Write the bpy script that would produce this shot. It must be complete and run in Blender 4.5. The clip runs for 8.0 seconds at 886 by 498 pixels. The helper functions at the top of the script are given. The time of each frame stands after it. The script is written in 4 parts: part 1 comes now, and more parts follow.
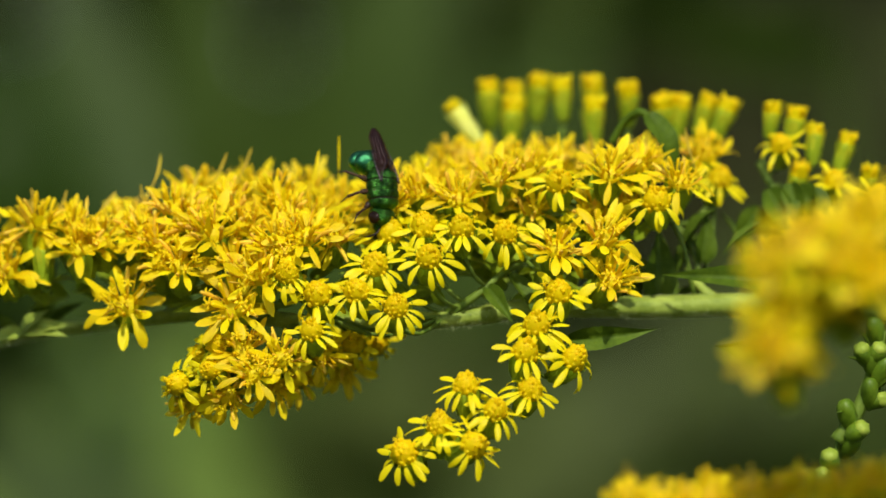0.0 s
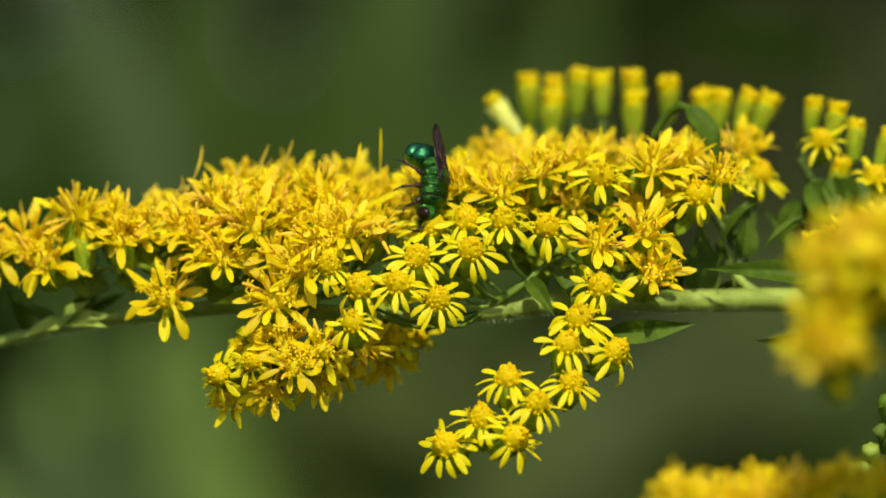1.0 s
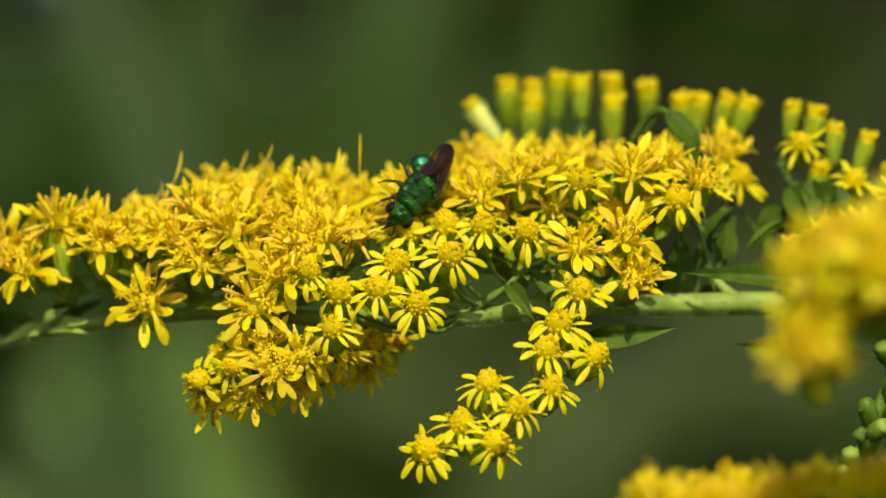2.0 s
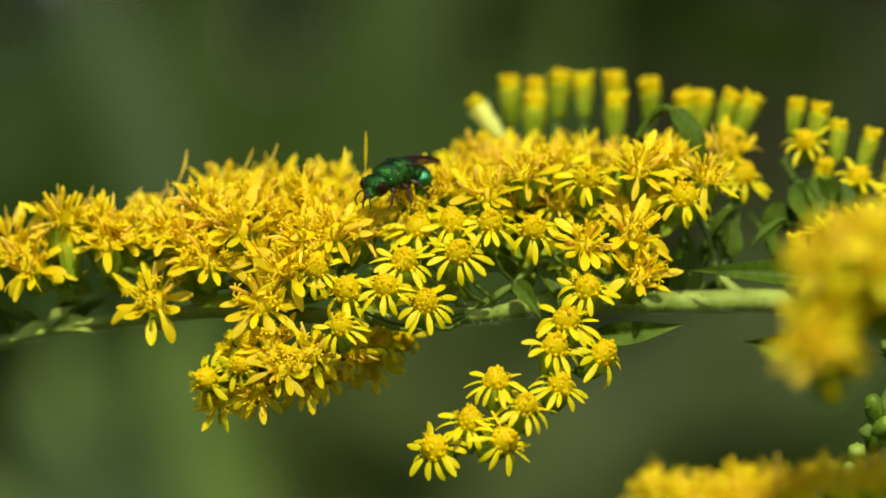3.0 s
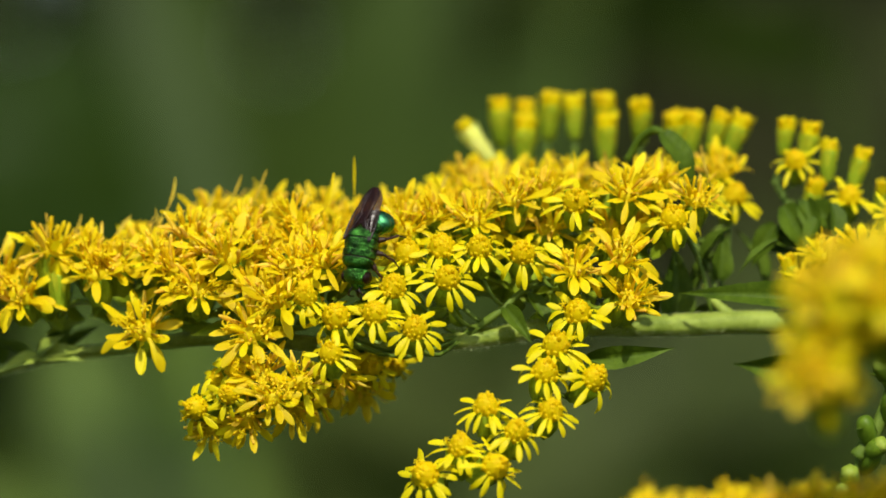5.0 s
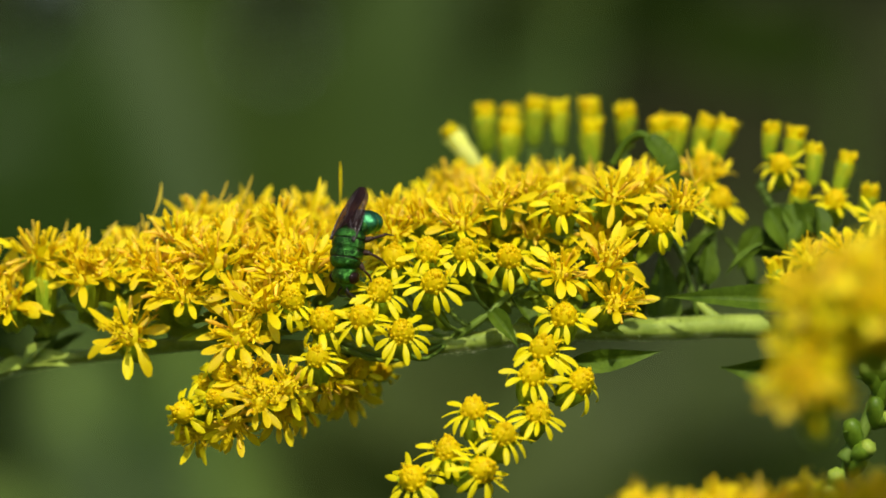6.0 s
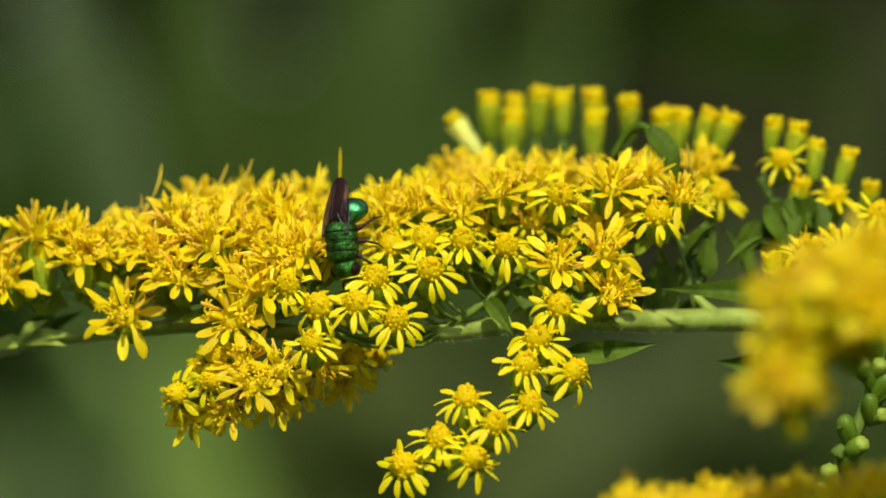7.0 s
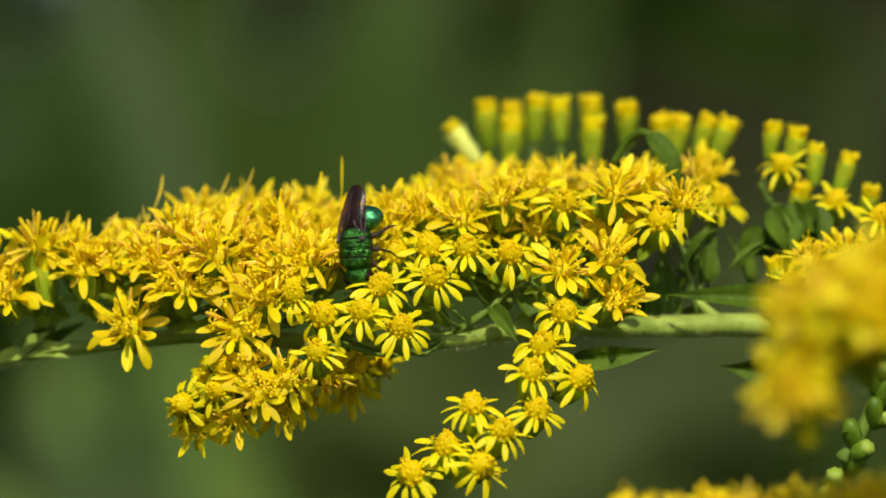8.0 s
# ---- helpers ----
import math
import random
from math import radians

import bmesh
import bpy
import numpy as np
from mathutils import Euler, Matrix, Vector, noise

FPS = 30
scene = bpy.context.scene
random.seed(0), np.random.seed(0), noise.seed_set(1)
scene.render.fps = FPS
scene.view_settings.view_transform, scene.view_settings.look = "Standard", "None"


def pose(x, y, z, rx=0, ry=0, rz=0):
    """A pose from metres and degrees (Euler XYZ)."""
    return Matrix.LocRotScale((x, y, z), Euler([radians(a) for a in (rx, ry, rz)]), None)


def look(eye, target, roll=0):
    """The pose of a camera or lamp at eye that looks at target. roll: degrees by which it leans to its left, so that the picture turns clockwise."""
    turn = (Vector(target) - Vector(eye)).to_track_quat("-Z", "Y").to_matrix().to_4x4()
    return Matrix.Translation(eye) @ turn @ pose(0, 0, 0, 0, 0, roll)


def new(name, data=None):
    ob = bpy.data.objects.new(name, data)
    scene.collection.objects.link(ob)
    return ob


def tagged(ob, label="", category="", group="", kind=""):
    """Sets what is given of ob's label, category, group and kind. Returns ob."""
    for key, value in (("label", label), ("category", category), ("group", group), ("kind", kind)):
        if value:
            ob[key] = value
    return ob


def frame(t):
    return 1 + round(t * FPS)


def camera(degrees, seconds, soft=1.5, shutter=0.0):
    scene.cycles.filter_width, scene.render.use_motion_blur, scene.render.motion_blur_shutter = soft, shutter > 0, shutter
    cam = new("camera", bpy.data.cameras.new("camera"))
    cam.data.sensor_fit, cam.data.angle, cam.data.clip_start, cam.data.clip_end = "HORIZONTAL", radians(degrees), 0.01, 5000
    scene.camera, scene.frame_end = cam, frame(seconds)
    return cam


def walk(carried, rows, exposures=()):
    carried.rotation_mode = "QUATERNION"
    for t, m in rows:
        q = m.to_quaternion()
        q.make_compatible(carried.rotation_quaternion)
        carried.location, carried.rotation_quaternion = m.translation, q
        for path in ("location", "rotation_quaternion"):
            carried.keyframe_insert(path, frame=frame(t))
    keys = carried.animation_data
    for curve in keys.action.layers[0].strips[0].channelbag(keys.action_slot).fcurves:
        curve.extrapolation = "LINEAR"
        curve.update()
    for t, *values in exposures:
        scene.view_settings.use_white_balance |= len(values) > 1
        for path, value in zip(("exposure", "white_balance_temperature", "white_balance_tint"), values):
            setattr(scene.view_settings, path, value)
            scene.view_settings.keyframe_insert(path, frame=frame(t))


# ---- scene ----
# Everything is at true size: the flower heads are 5 to 7 mm wide, the wasp is 10 mm long.
H = 1.0          # height of the flowering spike above the ground
REACH = 0.5      # lens to the plane of focus
MM = 0.001

cam = camera(9.83, 8.0, soft=1.68)
cam.data.dof.use_dof = True
cam.data.dof.focus_distance = REACH - 0.005
cam.data.dof.aperture_fstop = 14.0
walk(cam, [(0.0, look((0, -REACH, H), (0, 0, H))), (8.0, look((0, -REACH, H), (0, 0, H)))])

# ---- light ----
SUN_TO = Vector((0.08, -1.0, 1.0)).normalized()
sun = new("sun", bpy.data.lights.new("sun", "SUN"))
sun.data.energy, sun.data.angle, sun.data.color = 4.5, radians(0.53), (1.0, 0.94, 0.83)
sun.matrix_basis = look(SUN_TO * 30, (0, 0, 0))
world = bpy.data.worlds.new("sky")
scene.world = world
world.use_nodes = True
sky = world.node_tree.nodes.new("ShaderNodeTexSky")
sky.sky_type, sky.sun_disc = "NISHITA", False
sky.sun_elevation = math.asin(SUN_TO.z)
sky.sun_rotation = math.atan2(SUN_TO.x, SUN_TO.y)
world.node_tree.links.new(sky.outputs[0], world.node_tree.nodes["Background"].inputs[0])
world.node_tree.nodes["Background"].inputs[1].default_value = 0.176
scene.view_settings.exposure = 0.0

# ---- materials ----


def material(name, low, high, rough=0.5, scale=400.0, fine=3000.0, bump=0.0, glow=0.0, metal=0.0, spread=0.12, sheen=0.5,
             pits=0.0, tint=0.0):
    """Two colours mixed by noise at two scales; a random shift of value for each object; glow: light let through; pits:
    dents whose shade is also put into the colour.
    """
    m = bpy.data.materials.new(name)
    m.use_nodes = True
    nt = m.node_tree
    n, link = nt.nodes, nt.links.new
    bsdf, out = n["Principled BSDF"], n["Material Output"]
    co = n.new("ShaderNodeTexCoord")
    big, small = n.new("ShaderNodeTexNoise"), n.new("ShaderNodeTexNoise")
    for tex, sc in ((big, scale), (small, fine)):
        link(co.outputs["Object"], tex.inputs["Vector"])
        tex.inputs["Scale"].default_value = sc
        tex.inputs["Detail"].default_value = 3
    add = n.new("ShaderNodeMath")
    add.operation = "MULTIPLY_ADD"
    link(small.outputs["Fac"], add.inputs[0])
    add.inputs[1].default_value = 0.5
    link(big.outputs["Fac"], add.inputs[2])
    ramp = n.new("ShaderNodeMapRange")
    link(add.outputs[0], ramp.inputs[0])
    ramp.inputs[1].default_value, ramp.inputs[2].default_value = 0.5, 1.0
    mix = n.new("ShaderNodeMix")
    mix.data_type = "RGBA"
    link(ramp.outputs[0], mix.inputs[0])
    mix.inputs[6].default_value, mix.inputs[7].default_value = (*low, 1), (*high, 1)
    info, geo = n.new("ShaderNodeObjectInfo"), n.new("ShaderNodeNewGeometry")
    rnd = n.new("ShaderNodeMath")
    rnd.operation = "ADD"
    link(info.outputs["Random"], rnd.inputs[0])
    link(geo.outputs["Random Per Island"], rnd.inputs[1])
    val = n.new("ShaderNodeMapRange")
    link(rnd.outputs[0], val.inputs[0])
    val.inputs[2].default_value = 2.0
    val.inputs[3].default_value, val.inputs[4].default_value = 1 - spread, 1 + spread
    hsv = n.new("ShaderNodeHueSaturation")
    link(mix.outputs[2], hsv.inputs["Color"])
    link(val.outputs[0], hsv.inputs["Value"])
    if tint:
        hue = n.new("ShaderNodeMapRange")
        link(geo.outputs["Random Per Island"], hue.inputs[0])
        hue.inputs[3].default_value, hue.inputs[4].default_value = 0.5 - tint, 0.5 + 0.4 * tint
        link(hue.outputs[0], hsv.inputs["Hue"])
    link(hsv.outputs[0], bsdf.inputs["Base Color"])
    bsdf.inputs["Roughness"].default_value = rough
    bsdf.inputs["Metallic"].default_value = metal
    bsdf.inputs["Specular IOR Level"].default_value = sheen
    if bump or pits:
        bp = n.new("ShaderNodeBump")
        bp.inputs["Strength"].default_value = bump or pits
        bp.inputs["Distance"].default_value = 0.0001
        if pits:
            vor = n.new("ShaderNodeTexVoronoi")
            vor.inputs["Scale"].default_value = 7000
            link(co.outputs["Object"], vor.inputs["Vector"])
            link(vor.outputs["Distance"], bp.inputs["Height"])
            # shade of the pits put into the colour: hollows darker, edges lighter
            pit_shade = n.new("ShaderNodeMapRange")
            link(vor.outputs["Distance"], pit_shade.inputs[0])
            pit_shade.inputs[1].default_value, pit_shade.inputs[2].default_value = 0.1, 0.6
            pit_shade.inputs[3].default_value, pit_shade.inputs[4].default_value = 1 - 0.75 * pits, 1 + 0.35 * pits
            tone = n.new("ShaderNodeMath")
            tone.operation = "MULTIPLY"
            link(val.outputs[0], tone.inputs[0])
            link(pit_shade.outputs[0], tone.inputs[1])
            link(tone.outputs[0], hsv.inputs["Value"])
        else:
            link(small.outputs["Fac"], bp.inputs["Height"])
        link(bp.outputs[0], bsdf.inputs["Normal"])
    if glow:
        tr, ms = n.new("ShaderNodeBsdfTranslucent"), n.new("ShaderNodeMixShader")
        link(hsv.outputs[0], tr.inputs["Color"])
        ms.inputs[0].default_value = glow
        link(bsdf.outputs[0], ms.inputs[1])
        link(tr.outputs[0], ms.inputs[2])
        link(ms.outputs[0], out.inputs["Surface"])
    return m


RAY = material("ray_yellow", (0.735, 0.61, 0.0005), (0.835, 0.745, 0.002), 0.5, 500, 2500, 0.15, 0.35, spread=0.13, sheen=0.2, tint=0.006)
RAY_OLD = material("ray_aged_yellow", (0.77, 0.59, 0.0015), (0.865, 0.74, 0.004), 0.5, 350, 2500, 0.15, 0.4, spread=0.16, sheen=0.2, tint=0.014)
ROLLED = material("rolled_ray_orange", (0.93, 0.6, 0.03), (0.96, 0.78, 0.08), 0.5, 700, 3000, 0.15, 0.35, spread=0.15, sheen=0.2, tint=0.012)
DISC = material("disc_yellow", (0.84, 0.62, 0.001), (0.91, 0.76, 0.003), 0.5, 900, 4000, 0.12, 0.5, spread=0.06, sheen=0.15, tint=0.006)
FLORET = material("open_floret_gold", (0.86, 0.65, 0.002), (0.94, 0.79, 0.008), 0.5, 900, 4000, 0.15, 0.5, spread=0.1, sheen=0.2, tint=0.014)
STYLE = material("style_orange", (0.84, 0.5, 0.03), (0.92, 0.68, 0.07), 0.5, 500, 3000, 0.1, 0.35, spread=0.2, sheen=0.15)
CUP = material("involucre_green", (0.19, 0.29, 0.009), (0.35, 0.45, 0.02), 0.5, 500, 3000, 0.2, 0.2, spread=0.2, sheen=0.25)
BUD_CUP = material("bud_green", (0.22, 0.33, 0.01), (0.36, 0.47, 0.02), 0.5, 400, 3000, 0.2, 0.3, spread=0.15, sheen=0.2)
SPENT = material("spent_floret_gold", (0.42, 0.30, 0.02), (0.62, 0.46, 0.05), 0.55, 700, 3000, 0.15, 0.35, spread=0.2, sheen=0.15)
KNOB_TIP = material("knob_tip_green", (0.22, 0.32, 0.025), (0.38, 0.47, 0.06), 0.5, 400, 3000, 0.2, 0.3, spread=0.15, sheen=0.25)
BUD_TIP = material("bud_tip_green", (0.36, 0.40, 0.012), (0.52, 0.53, 0.02), 0.5, 400, 3000, 0.2, 0.35, spread=0.15, sheen=0.2)
PALE_CUP = material("pale_bud_green", (0.76, 0.8, 0.12), (0.86, 0.88, 0.24), 0.5, 400, 3000, 0.2, 0.3)
GREEN_KNOB = material("green_knob", (0.06, 0.12, 0.004), (0.13, 0.21, 0.010), 0.45, 400, 3000, 0.2, 0.15, spread=0.3, sheen=0.3)
STALK = material("stalk_green", (0.16, 0.23, 0.018), (0.36, 0.45, 0.07), 0.6, 350, 2500, 0.7, 0.1, spread=0.1, sheen=0.3)
PEDICEL = material("pedicel_green", (0.075, 0.135, 0.010), (0.165, 0.24, 0.03), 0.55, 300, 2500, 0.3, 0.1, spread=0.2, sheen=0.2)
HAIR = material("stalk_hair", (0.3, 0.36, 0.12), (0.48, 0.53, 0.24), 0.5, 300, 3000, 0, 0.4)
LEAF = material("leaf_green", (0.045, 0.085, 0.004), (0.105, 0.17, 0.010), 0.55, 500, 2600, 0.6, 0.25, spread=0.2, sheen=0.12)
FAR_PALE = material("far_pale_leaf", (0.027, 0.050, 0.0092), (0.047, 0.074, 0.0168), 0.5, 25, 200, 0.2, 0.2, spread=0.15, sheen=0.12)
FAR_OLIVE = material("far_olive_leaf", (0.082, 0.140, 0.0185), (0.128, 0.192, 0.0319), 0.5, 25, 200, 0.2, 0.2, spread=0.12, sheen=0.12)
FAR_DULL = material("far_dull_leaf", (0.045, 0.064, 0.0126), (0.073, 0.098, 0.0227), 0.5, 25, 200, 0.2, 0.2, spread=0.15, sheen=0.12)
FAR_LEAF = material("far_leaf", (0.024, 0.048, 0.0050), (0.048, 0.078, 0.0101), 0.5, 25, 200, 0.2, 0.2, spread=0.3, sheen=0.12)
FAR_GREY = material("far_grey_leaf", (0.037, 0.054, 0.0109), (0.062, 0.084, 0.0193), 0.5, 25, 200, 0.2, 0.2, spread=0.2, sheen=0.1)
# leaf green darkened: the shade on background foliage is put into the colour
FAR_SHADED = material("far_shaded_leaf", (0.012, 0.032, 0.0017), (0.027, 0.052, 0.0042), 0.5, 25, 200, 0.2, 0.2, spread=0.2, sheen=0.1)
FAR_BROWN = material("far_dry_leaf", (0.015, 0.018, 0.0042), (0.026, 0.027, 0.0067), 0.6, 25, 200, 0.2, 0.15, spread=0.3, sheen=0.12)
HEDGE = material("hedge_leaf", (0.026, 0.042, 0.007), (0.06, 0.085, 0.016), 0.55, 6, 60, 0.1, 0.15, spread=0.4, sheen=0.12)
SOIL = material("soil", (0.03, 0.034, 0.010), (0.06, 0.066, 0.02), 0.9, 3, 60, 0.4, sheen=0.1)
GRASS = material("grass", (0.03, 0.07, 0.01), (0.07, 0.13, 0.02), 0.5, 8, 90, 0.1, 0.2, spread=0.3, sheen=0.12)
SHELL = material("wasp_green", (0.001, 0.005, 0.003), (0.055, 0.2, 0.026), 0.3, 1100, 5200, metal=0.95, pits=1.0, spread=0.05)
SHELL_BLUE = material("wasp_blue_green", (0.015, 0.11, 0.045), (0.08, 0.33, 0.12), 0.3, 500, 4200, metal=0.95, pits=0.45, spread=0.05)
DARK = material("wasp_black", (0.012, 0.008, 0.006), (0.03, 0.02, 0.014), 0.4, 800, 4000, 0.3, sheen=0.25)
LEG = material("wasp_leg", (0.02, 0.010, 0.006), (0.065, 0.032, 0.016), 0.4, 800, 4000, 0.3, sheen=0.2)
VEIN = material("wasp_wing_vein", (0.010, 0.006, 0.006), (0.03, 0.02, 0.018), 0.3, 800, 4000, sheen=0.3)
EYE = material("wasp_eye", (0.008, 0.004, 0.002), (0.016, 0.007, 0.003), 0.2, 800, 4000, sheen=0.12)


def wing_material():
    """A smoky brown membrane that lets some light through."""
    m = material("wasp_wing", (0.010, 0.004, 0.004), (0.026, 0.010, 0.008), 0.24, 900, 2500, 0.25, sheen=0.12)
    nt = m.node_tree
    tr, ms = nt.nodes.new("ShaderNodeBsdfTransparent"), nt.nodes.new("ShaderNodeMixShader")
    tr.inputs["Color"].default_value = (0.55, 0.4, 0.35, 1)
    ms.inputs[0].default_value = 0.26
    nt.links.new(nt.nodes["Principled BSDF"].outputs[0], ms.inputs[1])
    nt.links.new(tr.outputs[0], ms.inputs[2])
    nt.links.new(ms.outputs[0], nt.nodes["Material Output"].inputs["Surface"])
    return m


WING = wing_material()

# ---- building helpers ----


def place(x, z, d):
    """Millimetres across and up in the plane of focus, and depth behind it, to metres round its centre."""
    k = 1 + d * MM / REACH
    return Vector((x * k * MM, d * MM, z * k * MM))


def mesh_of(name, bm, mats):
    me = bpy.data.meshes.new(name)
    bm.to_mesh(me)
    bm.free()
    for m in mats if isinstance(mats, (list, tuple)) else [mats]:
        me.materials.append(m)
    me.polygons.foreach_set("use_smooth", [True] * len(me.polygons))
    return me


def part(name, data, mats, parent, label="", m=None):
    """One mesh object under a thing or a part; data: a bmesh, or a mesh that alike parts share."""
    me = data if isinstance(data, bpy.types.Mesh) else mesh_of(name, data, mats)
    ob = new(name, me)
    ob.parent = parent
    if m is not None:
        ob.matrix_basis = m
    return tagged(ob, label) if label else ob


def tube(bm, pts, radii, sides=8, steps=4, mat=0, ridge=0.0):
    """A tapered round stalk through the points, smoothed."""
    pts = [Vector(p) for p in pts]
    path, rad = [], []
    for i in range(len(pts) - 1):
        a, b, c, e = pts[max(i - 1, 0)], pts[i], pts[i + 1], pts[min(i + 2, len(pts) - 1)]
        for s in range(steps):
            t = s / steps
            path.append(0.5 * (2 * b + (c - a) * t + (2 * a - 5 * b + 4 * c - e) * t * t + (3 * b - a - 3 * c + e) * t ** 3))
            rad.append(radii[i] + (radii[i + 1] - radii[i]) * t)
    path.append(pts[-1])
    rad.append(radii[-1])
    rings = []
    side = None
    for i, p in enumerate(path):
        way = (path[min(i + 1, len(path) - 1)] - path[max(i - 1, 0)]).normalized()
        if side is None:
            side = way.orthogonal().normalized()
        side = (side - way * side.dot(way)).normalized()
        up = way.cross(side)
        rings.append([bm.verts.new(p + (side * math.cos(a) + up * math.sin(a)) * rad[i] * (1 + ridge * (-1) ** k))
                      for k, a in ((k, 2 * math.pi * k / sides) for k in range(sides))])
    for r0, r1 in zip(rings, rings[1:]):
        for k in range(sides):
            f = bm.faces.new((r0[k], r0[(k + 1) % sides], r1[(k + 1) % sides], r1[k]))
            f.material_index = mat
    for ring in (rings[0][::-1], rings[-1]):
        bm.faces.new(ring).material_index = mat
    return path


def lathe(bm, profile, sides=10, m=None, mat=0):
    """A turned body from (radius, height) pairs about z."""
    m = m or Matrix()
    rings = [[bm.verts.new(m @ Vector((r * math.cos(a), r * math.sin(a), z)))
              for a in (2 * math.pi * k / sides for k in range(sides))] for r, z in profile]
    for r0, r1 in zip(rings, rings[1:]):
        for k in range(sides):
            bm.faces.new((r0[k], r0[(k + 1) % sides], r1[(k + 1) % sides], r1[k])).material_index = mat
    bm.faces.new(rings[0][::-1]).material_index = mat
    bm.faces.new(rings[-1]).material_index = mat


def strap(bm, length, width, lift, droop, m, rng, mat=0, rows=6, twist=0.0, notch=True, keel=0.2):
    """A petal: narrow at its foot, widest past the middle, grooved lengthwise, bent down and a little sideways as it goes out."""
    grid = []
    x = z = 0.0
    swerve, curl = rng.uniform(-0.12, 0.12) * length, rng.uniform(0.2, 1.6)
    cols = ((-1, -0.7 * curl), (-0.5, 0.35), (0, -0.6), (0.5, 0.35), (1, -0.7 * curl)) if notch else ((-1, 0), (0, -1), (1, 0))
    for i in range(rows + 1):
        t = i / rows
        ang = lift - droop * t
        if i:
            x += length / rows * math.cos(ang)
            z += length / rows * math.sin(ang)
        swell = min(1.0, max(0.0, (t - 0.1) / 0.45))
        half = width * 0.5 * (0.36 + 0.64 * swell * swell * (3 - 2 * swell)) * math.sqrt(max(0.02, 1 - max(0.0, (t - 0.68) / 0.34) ** 2.2))
        tw = twist * t
        row = []
        for s, rise in cols:
            dip = keel * width * rise * (1 - 0.5 * t) * (0.5 + 0.5 * swell)
            back = length * 0.03 if (notch and i == rows and s in (-0.5, 0.5)) else 0
            row.append(bm.verts.new(m @ Vector((x + back, swerve * t * t + s * half * math.cos(tw), z + dip + s * half * math.sin(tw)))))
        grid.append(row)
    for r0, r1 in zip(grid, grid[1:]):
        for k in range(len(cols) - 1):
            bm.faces.new((r0[k], r0[k + 1], r1[k + 1], r1[k])).material_index = mat


def turn(a, r=0.0, z=0.0):
    return Matrix.Rotation(a, 4, "Z") @ Matrix.Translation((r, 0, z))


def floret_bud(bm, m, r, h, mat=0):
    """One closed disc floret: a small rounded club."""
    lathe(bm, [(r * 0.9, -h * 0.5), (r * 1.0, h * 0.2), (r * 0.93, h * 0.6), (r * 0.68, h * 0.87), (r * 0.25, h)], 7, m, mat)


def floret_club(bm, m, r, h, mat):
    """One tall floret, narrow below and swollen towards its tip."""
    lathe(bm, [(r * 0.6, -h * 0.2), (r * 0.7, h * 0.3), (r * 1.0, h * 0.75), (r * 0.9, h * 0.9), (r * 0.3, h)], 6, m, mat)


def floret_star(bm, m, r, h, rng):
    """One open disc floret: a tube with five pointed lobes and a style that stands out of it."""
    lathe(bm, [(r * 0.5, -h * 0.4), (r * 0.6, h * 0.55), (r * 0.95, h)], 6, m)
    for k in range(5):
        strap(bm, r * rng.uniform(2.2, 3.2), r * 1.3, 1.1, rng.uniform(1.2, 2.2), m @ turn(2 * math.pi * k / 5 + 0.3, r * 0.75, h * 0.95), rng, 0, 3, notch=False)
    if rng.random() < 0.6:
        lean = Matrix.Rotation(rng.uniform(-0.3, 0.3), 4, "X")
        lathe(bm, [(r * 0.26, h * 0.7), (r * 0.36, h * 1.3), (r * 0.4, h * rng.uniform(1.35, 1.6)), (r * 0.1, h * 1.65)], 4, m @ lean, 1 if rng.random() < 0.4 else 0)


def dome(k, n, wide, high):
    """The pose of the k-th of n florets, in a spiral over a low dome."""
    q = math.sqrt((k + 0.5) / n)
    a = k * 2.39996
    return turn(a, wide * q, high * (1 - q * q)) @ Matrix.Rotation(q * 0.55, 4, "Y")


def cup_mesh(rng, long, wide, mats, mouth=0.7):
    """The green involucre: a cup of overlapping narrow bracts."""
    bm = bmesh.new()
    lathe(bm, [(wide * 0.3, -long), (wide * 0.72, -long * 0.88), (wide * 0.95, -long * 0.5), (wide * max(0.9, mouth), -long * 0.12), (wide * mouth, 0.0)], 10)
    for ring, (n, start, size) in enumerate(((7, -0.95, 0.5), (8, -0.75, 0.55), (9, -0.5, 0.55))):
        for k in range(n):
            a = 2 * math.pi * (k + 0.5 * ring) / n + rng.uniform(-0.1, 0.1)
            m = turn(a, wide * (0.72 + 0.13 * ring), long * start) @ Matrix.Rotation(radians(-82), 4, "Y")
            strap(bm, long * size, wide * 0.62, 0.0, -0.12 + rng.uniform(-0.05, 0.2), m, rng, ring // 2 if len(mats) > 1 else 0, 3, notch=False, keel=-0.15)
    return mesh_of("involucre", bm, mats)


